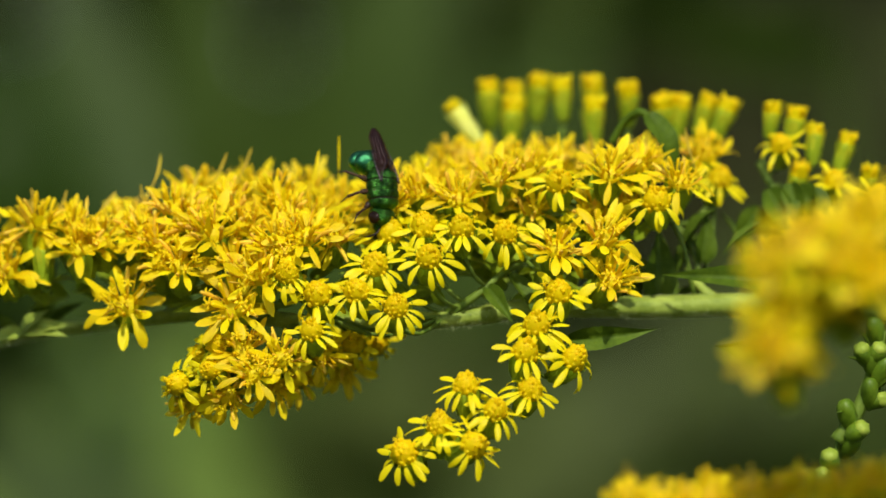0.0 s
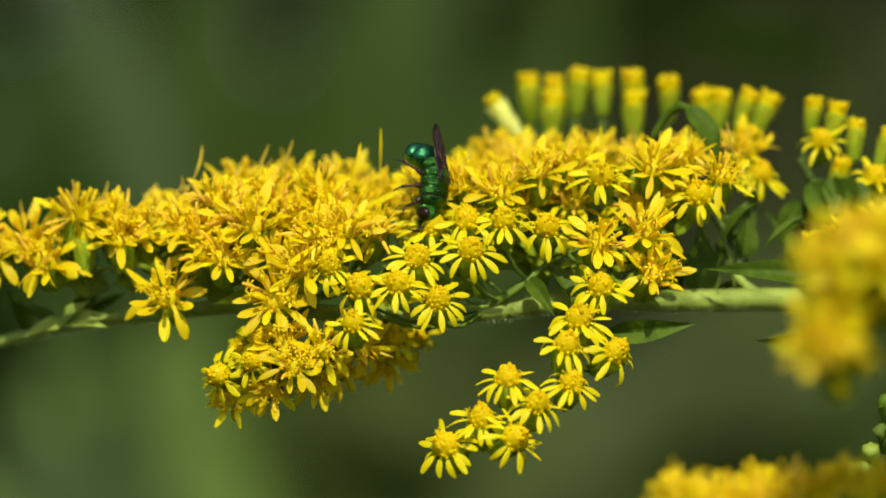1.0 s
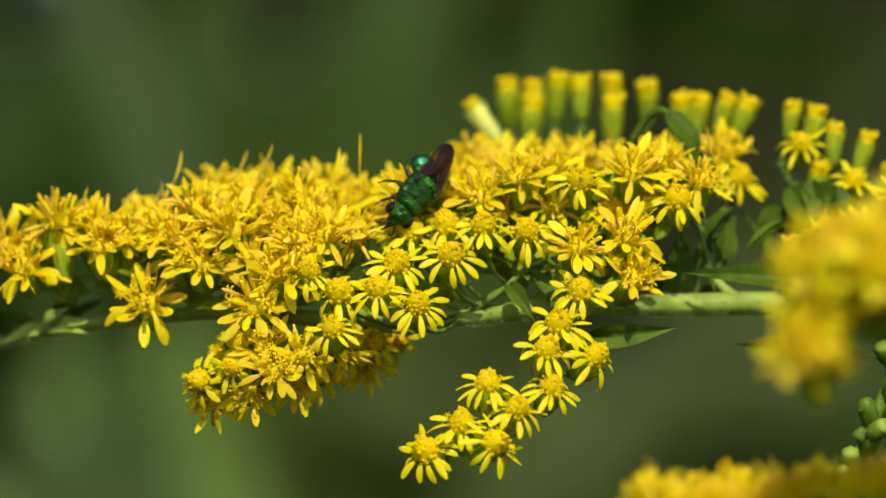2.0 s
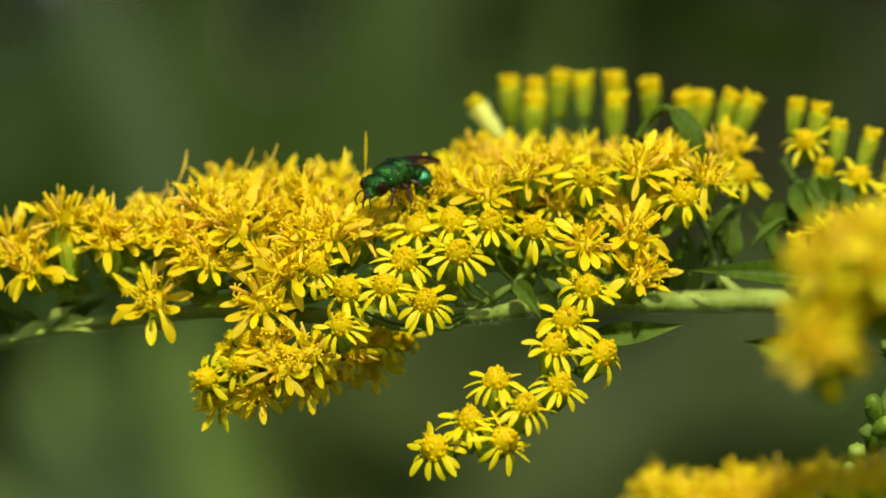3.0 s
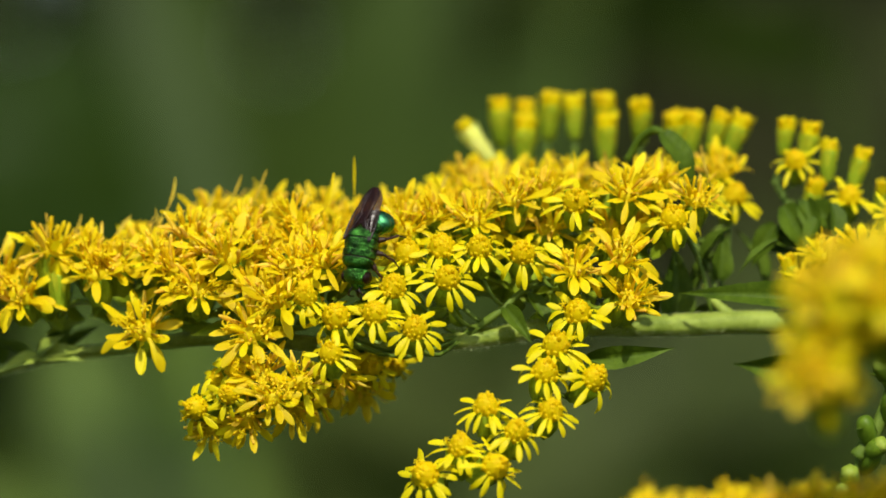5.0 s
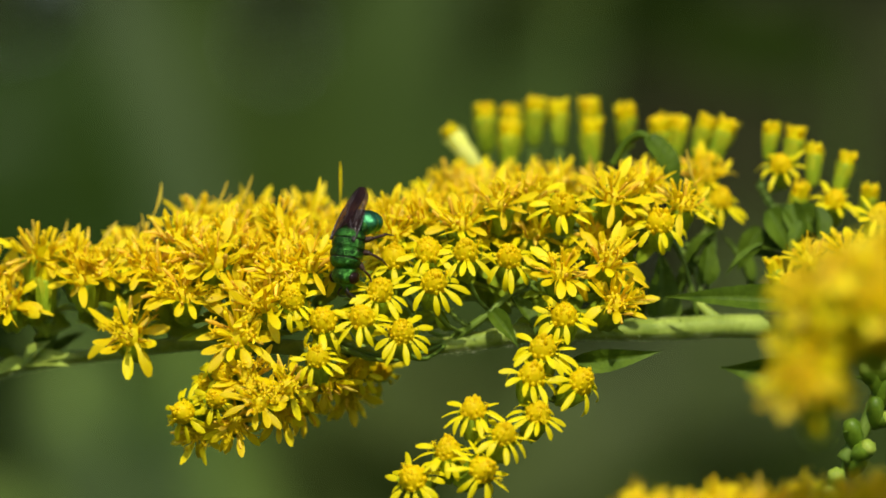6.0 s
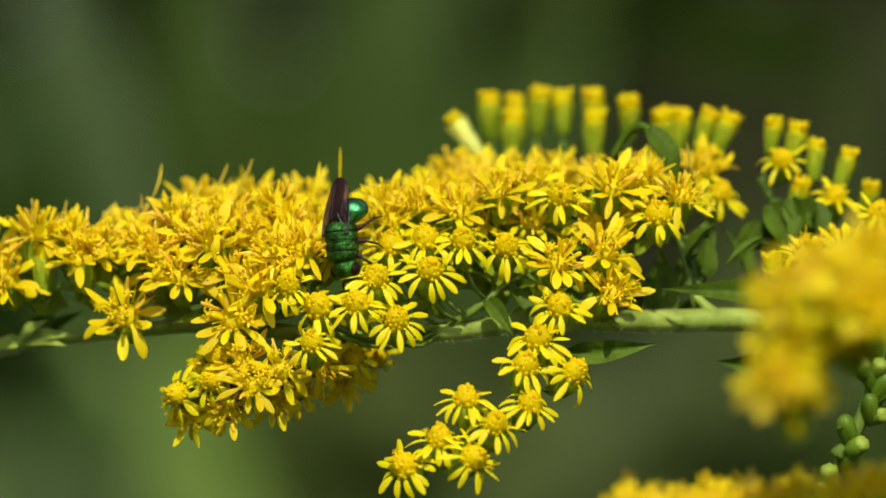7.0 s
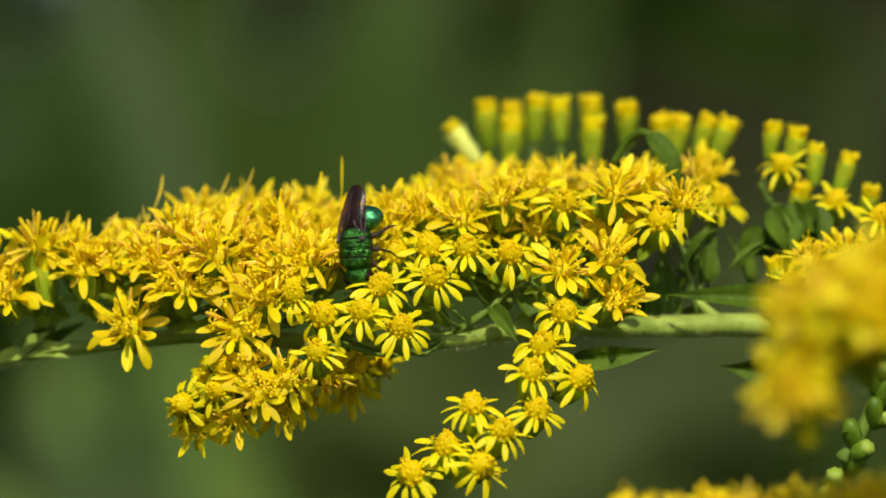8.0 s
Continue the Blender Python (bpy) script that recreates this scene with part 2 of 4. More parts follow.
def disc_mesh(rng, aged):
    bm = bmesh.new()
    if not aged:
        wide, high, n = rng.uniform(1.02, 1.16) * MM, rng.uniform(1.35, 1.75) * MM, rng.randint(38, 46)
        lathe(bm, [(wide * 0.9, -0.6 * MM), (wide * 1.0, 0.0), (wide * 0.88, high * 0.5), (wide * 0.55, high * 0.85), (wide * 0.1, high)], 14)
        for k in range(n):
            q = math.sqrt((k + 0.5) / n)
            m = turn(k * 2.39996 + rng.uniform(-0.12, 0.12), wide * q * 0.95, high * (1 - q ** 2.2) - 0.27 * MM) @ Matrix.Rotation(q * 0.2 + rng.uniform(-0.2, 0.25), 4, "Y")
            floret_bud(bm, m, rng.uniform(0.18, 0.24) * MM, rng.uniform(0.3, 0.5) * MM * rng.choice((1, 1, 1, 1.4)))
        for k in range(rng.randint(0, 3)):
            a = rng.uniform(0, 6.28)
            floret_star(bm, turn(a, wide * 0.98, 0.1 * MM) @ Matrix.Rotation(rng.uniform(0.3, 0.7), 4, "Y"), 0.12 * MM, rng.uniform(0.7, 1.1) * MM, rng)
        return mesh_of("disc", bm, [DISC, STYLE])
    lathe(bm, [(0.8 * MM, -0.5 * MM), (0.98 * MM, 0.0), (0.7 * MM, 0.4 * MM), (0.1 * MM, 0.65 * MM)], 10)
    n = rng.randint(12, 16)
    for k in range(n):
        tip = Matrix.Rotation(rng.uniform(-0.3, 0.3), 4, "X") @ Matrix.Rotation(rng.uniform(-0.15, 0.35), 4, "Y")
        m = dome(k, n, 1.2 * MM, 0.8 * MM) @ tip
        if rng.random() < 0.3:
            floret_star(bm, m, rng.uniform(0.14, 0.18) * MM, rng.uniform(0.9, 1.5) * MM, rng)
        else:
            floret_club(bm, m, rng.uniform(0.12, 0.18) * MM, rng.uniform(1.0, 1.8) * MM, 1 if rng.random() < 0.1 else 0)
    for k in range(6):
        m = dome(3 * k + 1, 19, 1.2 * MM, 0.7 * MM) @ Matrix.Rotation(rng.uniform(-0.1, 0.9), 4, "Y")
        long, bow = rng.uniform(1.1, 2.1) * MM, rng.uniform(-0.8, 0.8) * MM
        pts = [Vector((0, 0, 0)), Vector((bow * 0.2, 0, long * 0.5)), Vector((bow * 0.7, bow * 0.2, long * 0.85)), Vector((bow * 1.4, bow * 0.4, long * 0.9))]
        tube(bm, [m @ v for v in pts], [0.055 * MM, 0.05 * MM, 0.045 * MM, 0.03 * MM], 4, 2, 1 if rng.random() < 0.25 else 0)
    return mesh_of("disc", bm, [FLORET, STYLE])


def ray_pose(k, n, rng):
    return turn(2 * math.pi * k / n + rng.uniform(-0.24, 0.24), 0.8 * MM, rng.uniform(-0.15, 0.15) * MM)


def ray_shape(bm, m, rng, aged):
    if aged and rng.random() < 0.1:
        tip = rng.uniform(-0.3, 1.2)
        c, q = math.cos(tip), math.sin(tip)
        long, bow = rng.uniform(1.4, 2.4) * MM, rng.uniform(-0.7, 0.7) * MM
        pts = [Vector((0, 0, 0)), Vector((c * long * 0.5, bow * 0.5, q * long * 0.5 + bow * 0.3)), Vector((c * long, bow, q * long - bow * 0.3))]
        tube(bm, [m @ v for v in pts], [0.09 * MM, 0.19 * MM, 0.1 * MM], 6, 4, 1)
    elif aged:
        strap(bm, rng.uniform(1.9, 2.9) * MM, rng.uniform(0.55, 0.85) * MM, rng.uniform(-0.2, 1.0), rng.uniform(-0.1, 1.1), m, rng,
              0, twist=rng.uniform(-0.7, 0.7))
    else:
        strap(bm, rng.uniform(1.9, 2.7) * MM, rng.uniform(0.46, 0.64) * MM, rng.uniform(0.0, 0.8), rng.uniform(0.3, 1.9), m, rng,
              twist=rng.uniform(-0.8, 0.8), keel=0.24)


def corolla_mesh(rng, aged):
    bm = bmesh.new()
    n = rng.randint(13, 16) if aged else rng.randint(10, 13)
    for k in range(n):
        ray_shape(bm, ray_pose(k, n, rng), rng, aged)
    for k in range(rng.randint(4, 6) if aged else 0):
        strap(bm, rng.uniform(1.3, 2.1) * MM, rng.uniform(0.36, 0.56) * MM, rng.uniform(0.9, 1.45), rng.uniform(-0.4, 0.6),
              turn(rng.uniform(0, 6.28), rng.uniform(0.3, 0.7) * MM, 0.2 * MM), rng, 1 if k == 0 else 0, twist=rng.uniform(-0.8, 0.8))
    return mesh_of("corolla", bm, [RAY_OLD if aged else RAY, ROLLED])


def ray_mesh(rng):
    bm = bmesh.new()
    ray_shape(bm, Matrix(), rng, False)
    return mesh_of("ray", bm, [RAY, STYLE])


def tuft_mesh(rng):
    """The yellow tip of an opening bud: a flaring bunch of closed florets and short folded rays."""
    bm = bmesh.new()
    lathe(bm, [(0.8 * MM, -0.9 * MM), (0.9 * MM, 0.2 * MM), (0.8 * MM, 0.75 * MM), (0.3 * MM, 1.05 * MM)], 10, None, 1)
    for k in range(13):
        q = math.sqrt((k + 0.5) / 13)
        floret_bud(bm, turn(k * 2.4, 0.85 * MM * q, rng.uniform(0.5, 0.95) * MM) @ Matrix.Rotation(q * 0.3, 4, "Y"), 0.26 * MM, rng.uniform(0.4, 0.8) * MM, 1 if rng.random() < 0.6 else 0)
    n = rng.randint(8, 11)
    for k in range(n):
        strap(bm, rng.uniform(1.7, 2.7) * MM, rng.uniform(0.5, 0.7) * MM, rng.uniform(1.42, 1.58), rng.uniform(-0.05, 0.3),
              turn(2 * math.pi * k / n + rng.uniform(-0.25, 0.25), 0.84 * MM, rng.uniform(-1.2, -0.7) * MM), rng, 0, 5)
    return mesh_of("tuft", bm, [RAY, DISC])


rng = random.Random(7)
CUPS = [cup_mesh(rng, 3.0 * MM, 1.2 * MM, [CUP]) for k in range(3)]
BUD_CUPS = [cup_mesh(rng, rng.uniform(3.4, 4.0) * MM, rng.uniform(0.9, 1.02) * MM, [BUD_CUP, BUD_TIP], 1.0) for k in range(5)]
PALE_CUPS = [cup_mesh(rng, 4.2 * MM, 0.8 * MM, [PALE_CUP], 1.0)]
DISCS = {"o": [disc_mesh(rng, False) for k in range(4)], "a": [disc_mesh(rng, True) for k in range(7)]}
COROLLAS = {"o": [corolla_mesh(rng, False) for k in range(5)], "a": [corolla_mesh(rng, True) for k in range(9)]}
RAYS = [ray_mesh(rng) for k in range(14)]
TUFTS = [tuft_mesh(rng) for k in range(6)]


def knob_mesh(rng):
    """A closed bud: an oblong body whose wrapped scales show as shallow spiral folds."""
    bm = bmesh.new()
    k = rng.uniform(0.9, 1.1)
    lathe(bm, [(0.25 * MM, -2.8 * MM), (0.6 * k * MM, -2.5 * MM), (0.85 * k * MM, -2.0 * MM), (0.98 * k * MM, -1.4 * MM), (1.0 * k * MM, -0.8 * MM),
               (0.88 * k * MM, -0.25 * MM), (0.6 * k * MM, 0.12 * MM), (0.2 * MM, 0.3 * MM)], 18)
    twist = rng.uniform(0, 6)
    for v in bm.verts:
        a = math.atan2(v.co.y, v.co.x)
        q = 1 + 0.07 * math.sin(3 * a + v.co.z * 1300 + twist) + 0.035 * math.sin(7 * a - v.co.z * 2600)
        v.co.x, v.co.y = v.co.x * q, v.co.y * q
    return mesh_of("green_bud", bm, [GREEN_KNOB])


def crown_mesh(rng):
    """The pale folded tip of a closed bud."""
    bm = bmesh.new()
    phase = rng.uniform(0, 6)
    lathe(bm, [(0.86 * MM, -0.6 * MM), (0.95 * MM, -0.2 * MM), (0.8 * MM, 0.15 * MM), (0.45 * MM, 0.38 * MM), (0.1 * MM, 0.42 * MM)], 14)
    for v in bm.verts:
        a = math.atan2(v.co.y, v.co.x)
        v.co.z += 0.12 * MM * math.sin(5 * a + phase) * min(1, math.hypot(v.co.x, v.co.y) / (0.6 * MM))
    return mesh_of("tip", bm, [KNOB_TIP])


KNOBS = [knob_mesh(rng) for k in range(6)]
CROWNS = [crown_mesh(rng) for k in range(3)]


def facing(at, fx, fz, spin, size=1.0):
    """A pose at that place whose z axis points along (fx, towards the lens, fz)."""
    n = Vector((fx, -0.72, fz + 0.1)).normalized()
    return Matrix.Translation(at) @ n.to_track_quat("Z", "Y").to_matrix().to_4x4() @ Matrix.Rotation(spin, 4, "Z") @ Matrix.Scale(size, 4)


def flower_head(plant, row, rng, single=False, size=1.0):
    """One head on its plant: the green cup, the disc in it and the rays round it. Returns the head and the depth of its cup."""
    x, z, d, fx, fz, kind = row
    m = facing(place(x, z, d), fx, fz, rng.uniform(0, 6.28), size * rng.uniform(0.94, 1.06) * (1.2 if kind == "a" else 1.12))
    if kind == "o":
        m = m @ Matrix.Translation((0, 0, -0.55 * MM))
    if kind == "b":
        n = Vector((fx, -0.12, 1)).normalized()
        pale = abs(fx) > 0.7
        n = n if pale else (n + Vector((rng.uniform(-0.1, 0.1), rng.uniform(-0.25, 0.1), 0))).normalized()
        m = Matrix.Translation(place(x, z - 1.0, d)) @ n.to_track_quat("Z", "Y").to_matrix().to_4x4() @ Matrix.Rotation(rng.uniform(0, 6), 4, "Z")
        m = m @ Matrix.Scale(size * rng.uniform(0.94, 1.08), 4)
        head = part("flower_bud", rng.choice(PALE_CUPS if pale else BUD_CUPS), None, plant,
                    "pale green cylindrical bud with a yellow tip" if pale else "green cylindrical bud with a yellow tip", m)
        part("tuft", rng.choice(TUFTS), None, head, m=Matrix.Scale(0.72, 4) if pale else None)
        return head, 3.9
    if kind in "kp":
        m = m @ Matrix.Scale(0.72, 4) if kind == "p" else m @ Matrix.Translation((0, 0, 1.0 * MM)) @ Matrix.Diagonal((0.74, 0.74, 0.95, 1))
        head = part("green_bud", rng.choice(KNOBS), None, plant, "closed green bud with a pale tip" if kind == "p" else "closed dark green bud", m)
        if kind == "p":
            part("tip", rng.choice(CROWNS), None, head, "pale green tip")
        return head, 2.7
    head = part("flower_head", rng.choice(CUPS), None, plant,
                "aged yellow flower head with ragged rays" if kind == "a" else "yellow flower head with spread rays", m)
    part("disc", rng.choice(DISCS[kind]), None, head)
    if single:
        n = rng.randint(11, 14)
        for k in range(n):
            part("ray", rng.choice(RAYS), None, head, m=ray_pose(k, n, rng))
    else:
        part("corolla", rng.choice(COROLLAS[kind]), None, head)
    return head, 2.9


def raceme(plant, rows, guide, thick, rng, single=False, size=1.0):
    """A side branch: its stalk along the guide points and a short stalk from it to each head."""
    bm = bmesh.new()
    path = tube(bm, [place(*g) for g in guide], [thick * (1 - 0.6 * i / (len(guide) - 1)) * MM for i in range(len(guide))], 7, 6)
    for row in rows:
        head, low = flower_head(plant, row, rng, single and row[5] == "o", size)
        foot = head.matrix_basis @ Vector((0, 0, -low * MM))
        near = min(path, key=lambda p: (p - foot).length)
        sag = (near + foot) / 2 + Vector((0, 0, -0.15 * (near - foot).length))
        stub = bmesh.new()
        back = head.matrix_basis.inverted()
        tube(stub, [back @ near, back @ sag, back @ foot], [0.2 * MM, 0.18 * MM, 0.32 * MM], 5, 3)
        part("pedicel", stub, PEDICEL, head)
    return part("branch", bm, PEDICEL, plant)


def leaf_mesh(name, long, wide, fold, bend, mats, rng, rows=12, teeth=0.0):
    """A lance-shaped leaf along +y: folded along a raised midrib, bent down, with side veins and a little thickness."""
    bm = bmesh.new()
    cols = (-1, -0.66, -0.33, 0, 0.33, 0.66, 1)
    sweep, ripple = rng.uniform(-0.05, 0.05) * long, (rng.uniform(0, 6), rng.uniform(0, 6))
    for under in (0, 1):
        grid = []
        y = z = 0.0
        for i in range(rows + 1):
            t = i / rows
            ang = bend * (0.3 - t)
            if i:
                y += long / rows * math.cos(ang)
                z += long / rows * math.sin(ang)
            half = wide * 0.5 * max(0.03, math.sin(math.pi * min(1, 0.06 + t * 0.94) ** 0.66) ** 1.15)
            if teeth and i % 2:
                half *= 1 + teeth
            row = []
            for s in cols:
                lift = abs(s) * half * fold + 0.04 * half * math.cos((i + 2 * abs(s)) * 2.1) * abs(s) * (1.1 - abs(s)) * 4
                lift += 0.13 * half * abs(s) ** 2 * math.sin(9 * t + ripple[s > 0])
                rib = 0.06 * wide * (1 - 0.7 * t) if s == 0 else 0
                row.append(bm.verts.new((s * half + sweep * t * t, y, z + lift - rib - under * wide * 0.02)))
            grid.append(row)
        for r0, r1 in zip(grid, grid[1:]):
            for k in range(len(cols) - 1):
                bm.faces.new((r0[k], r0[k + 1], r1[k + 1], r1[k]))
    return mesh_of(name, bm, mats)


def aim(at, way, up=(0, 0, 1), roll=0.0):
    """A pose at that place with +y along way and +z near up."""
    y = Vector(way).normalized()
    x = y.cross(Vector(up)).normalized()
    z = x.cross(y)
    m = Matrix((x, y, z)).transposed().to_4x4()
    return Matrix.Translation(at) @ m @ Matrix.Rotation(radians(roll), 4, "Y")


# ---- ground and distance ----
bm = bmesh.new()
bmesh.ops.create_grid(bm, x_segments=60, y_segments=60, size=60)
for v in bm.verts:
    r = math.hypot(v.co.x, v.co.y)
    v.co.z = 0.03 * noise.noise(v.co * 0.7) - 0.03
    v.co.x, v.co.y = v.co.x * (1 + r / 12), v.co.y * (1 + r / 12)
tagged(new("ground", mesh_of("ground", bm, SOIL)), "dark soil of a weedy meadow", "ground", kind="structure")


def blades(name, n, xs, ys, tall, wide, mats, seed, base=0.0):
    """Many bent blades in one mesh."""
    rng = random.Random(seed)
    verts, faces = [], []
    for k in range(n):
        r, a = 6 * math.sqrt(rng.random()), rng.uniform(0, 6.28)
        x, y, a = sum(xs) / 2 + r * math.cos(a), sum(ys) / 2 + r * math.sin(a), rng.uniform(0, 6.28)
        h, lean, w = rng.uniform(*tall), rng.uniform(0.1, 0.6), rng.uniform(*wide)
        dx, dy = math.cos(a), math.sin(a)
        i = len(verts)
        for s in range(4):
            t = s / 3
            out, up, half = lean * h * t * t, base + h * t * (1 - 0.25 * t), w * (1 - t * 0.9) / 2
            verts += [(x + dx * out - dy * half, y + dy * out + dx * half, up), (x + dx * out + dy * half, y + dy * out - dx * half, up)]
        faces += [(i + 2 * s, i + 2 * s + 1, i + 2 * s + 3, i + 2 * s + 2) for s in range(3)]
    me = bpy.data.meshes.new(name)
    me.from_pydata(verts, [], faces)
    me.materials.append(mats)
    return new(name, me)


tagged(blades("meadow_grass", 26000, (-6, 6), (-5, 7), (0.12, 0.4), (0.004, 0.01), GRASS, 3), "green grass on the meadow floor", "grass", kind="stuff")


def hedge(name, n, xs, ys, zs, size, mats, seed, label):
    """A bank of foliage: many folded leaves in one mesh."""
    rng = random.Random(seed)
    verts, faces = [], []
    for k in range(n):
        at = Vector((rng.uniform(*xs), rng.uniform(*ys), zs[0] + (zs[1] - zs[0]) * rng.random() ** 0.8))
        q = Euler((rng.uniform(-0.9, 0.5), rng.uniform(-0.7, 0.7), rng.uniform(0, 6.28))).to_matrix()
        l, w = rng.uniform(*size), 0
        w = l * rng.uniform(0.35, 0.55)
        i = len(verts)
        for p in ((0, 0, 0), (w / 2, l * 0.4, 0.12 * l), (0, l * 0.45, 0), (-w / 2, l * 0.4, 0.12 * l), (0, l, -0.1 * l)):
            verts.append(at + q @ Vector(p))
        faces += [(i, i + 1, i + 2), (i, i + 2, i + 3), (i + 1, i + 4, i + 2), (i + 3, i + 2, i + 4)]
    me = bpy.data.meshes.new(name)
    me.from_pydata(verts, [], faces)
    me.materials.append(mats)
    return tagged(new(name, me), label, "foliage", kind="stuff")


hedge("far_thicket", 30000, (-7, 7), (4.0, 6.5), (0.0, 5.5), (0.18, 0.36), HEDGE, 11, "dark green thicket behind the meadow")
hedge("far_thicket", 9000, (-11, 11), (7.0, 9.0), (0.0, 7.0), (0.5, 0.9), HEDGE, 12, "dark green thicket behind the meadow")
for k, (cx, cy) in enumerate(((-16, -6), (16, -6), (0, -20), (-14, 12), (14, 12))):
    hedge("outer_thicket", 5000, (cx - 7, cx + 7), (cy - 3, cy + 3), (0.0, 4.0), (0.2, 0.4), HEDGE, 20 + k, "dark green thicket round the meadow")

FAR_LEAVES = [leaf_mesh("leaf", 0.13, 0.04, 0.25, 0.9, FAR_LEAF, random.Random(k)) for k in range(3)]
PALE_LEAVES = [leaf_mesh("leaf", 0.15, 0.05, 0.2, 0.8, FAR_PALE, random.Random(k)) for k in range(3)]
DRY_LEAVES = [leaf_mesh("leaf", 0.11, 0.03, 0.3, 1.2, FAR_BROWN, random.Random(k)) for k in range(3)]


def weed(label, x, y, tall, leaves, seed, n=26, lean=(0, 0)):
    """A meadow weed: an upright stalk with leaves set round it in a spiral."""
    rng = random.Random(seed)
    plant = tagged(new("meadow_weed"), label, "weed", "weeds behind the goldenrod")
    plant.location = (x, y, 0)
    bm = bmesh.new()
    top = Vector((lean[0], lean[1], tall))
    path = tube(bm, [(0, 0, -0.02), top * 0.35 + Vector((0.01, 0, 0)), top * 0.7, top], [0.005, 0.0045, 0.0035, 0.0015], 7, 8)
    part("stalk", bm, FAR_LEAF, plant)
    for k in range(n):
        t = 0.25 + 0.75 * k / n
        i = t * (len(path) - 1)
        at = path[int(i)].lerp(path[min(int(i) + 1, len(path) - 1)], i % 1)
        a = k * 2.4 + rng.uniform(-0.3, 0.3)
        part("leaf", rng.choice(leaves), None, plant,
             m=aim(at, (math.cos(a), math.sin(a), rng.uniform(-0.2, 0.5))) @ Matrix.Scale(rng.uniform(0.7, 1.15), 4))
    return plant


wrng = random.Random(5)
for k in range(26):
    y = wrng.uniform(1.3, 3.2)
    kind = wrng.random()
    x = wrng.uniform(-0.35, 0.35) * (y + 0.5)
    if abs(x) < 0.13 * (y + 0.5):
        y += 1.4
    if kind < 0.62:
        weed("dark green leafy weed in the meadow", x, y, wrng.uniform(0.9, 1.5), FAR_LEAVES, 100 + k)
    elif kind < 0.8:
        weed("grey-green leafy weed in the meadow", x, y, wrng.uniform(0.8, 1.1), PALE_LEAVES, 100 + k)
    else:
        weed("brownish withered weed in the meadow", x, y, wrng.uniform(0.9, 1.4), DRY_LEAVES, 100 + k)


def blade_plant(label, x, y, rows, mats, up=(0.2, -1, 0.3)):
    """A plant of a few broad upright blades: rows of foot and tip (metres from the stock), and width."""
    plant = tagged(new("broad_leaved_plant"), label, "plant")
    plant.location = (x, y, 0)
    for i, (foot, tip, wide) in enumerate(rows):
        way = Vector(tip) - Vector(foot)
        me = leaf_mesh("blade", way.length, wide, 0.12, 0.25, mats, random.Random(i), 16)
        part("blade", me, None, plant, m=aim(foot, way, up))
    bm = bmesh.new()
    tube(bm, [(0, 0, -0.02), (0.01, 0, 0.4), (0, 0, 0.8)], [0.007, 0.006, 0.003], 7, 6)
    for foot, tip, wide in rows:
        tube(bm, [(0, 0, min(0.75, max(0.1, foot[2] - 0.12))), foot], [0.003, 0.002], 6, 3)
    part("stalk", bm, mats, plant)
    return plant


pale_plant = blade_plant("pale grey-green broad-leaved plant swaying in the meadow", -0.10, 0.8, [
    ((0.040, 0, 0.984), (-0.004, 0.02, 1.11), 0.021), ((0.05, 0.0, 0.88), (-0.01, -0.01, 0.97), 0.045),
], FAR_PALE)
blade_plant("dull grey-green broad-leaved plant low in the meadow", 0.02, 1.1, [
    ((-0.03, 0.0, 0.905), (0.06, 0.0, 0.985), 0.045), ((0.02, 0.01, 0.89), (0.095, 0.0, 0.975), 0.035), ((-0.01, 0.02, 0.90), (0.0, 0.0, 0.985), 0.03), ((-0.055, 0.01, 0.91), (-0.02, 0.0, 0.985), 0.05),
], FAR_DULL)
blade_plant("shaded grey-green broad-leaved plant low in the meadow", 0.10, 1.2, [
    ((-0.01, 0.01, 0.885), (0.06, 0.0, 0.985), 0.06), ((0.0, 0.0, 0.90), (0.01, 0.0, 1.02), 0.07),
], FAR_GREY)
blade_plant("olive green broad-leaved plant in the meadow", -0.03, 1.4, [
    ((-0.02, 0.0, 0.97), (0.03, 0.0, 1.16), 0.07), ((-0.05, 0.02, 0.96), (-0.06, 0.0, 1.15), 0.055), ((0.03, 0.0, 0.97), (0.085, 0.0, 1.11), 0.048),
], FAR_LEAF)
# shaded foliage: shade in the leaf colour, blades turned down from the sun
blade_plant("green broad-leaved plant darkened for shade in the meadow", -0.16, 1.0, [
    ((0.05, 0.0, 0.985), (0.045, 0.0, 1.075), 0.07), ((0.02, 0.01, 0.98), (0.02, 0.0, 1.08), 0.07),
], FAR_SHADED, (0, -0.75, -0.66))
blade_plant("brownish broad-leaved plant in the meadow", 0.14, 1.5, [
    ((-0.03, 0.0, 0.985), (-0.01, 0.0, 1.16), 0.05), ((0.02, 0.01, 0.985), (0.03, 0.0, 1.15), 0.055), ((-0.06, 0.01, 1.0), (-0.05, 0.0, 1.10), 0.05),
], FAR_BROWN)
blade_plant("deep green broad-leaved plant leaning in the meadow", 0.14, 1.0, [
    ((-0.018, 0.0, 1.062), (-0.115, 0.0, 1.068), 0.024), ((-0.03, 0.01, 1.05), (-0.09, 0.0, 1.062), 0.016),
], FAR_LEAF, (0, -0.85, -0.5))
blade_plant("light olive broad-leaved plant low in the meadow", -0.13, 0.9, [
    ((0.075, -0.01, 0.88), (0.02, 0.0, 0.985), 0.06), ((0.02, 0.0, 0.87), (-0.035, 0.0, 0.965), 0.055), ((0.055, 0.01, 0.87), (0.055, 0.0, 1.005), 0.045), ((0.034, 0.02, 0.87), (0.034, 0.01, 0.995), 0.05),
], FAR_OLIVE)
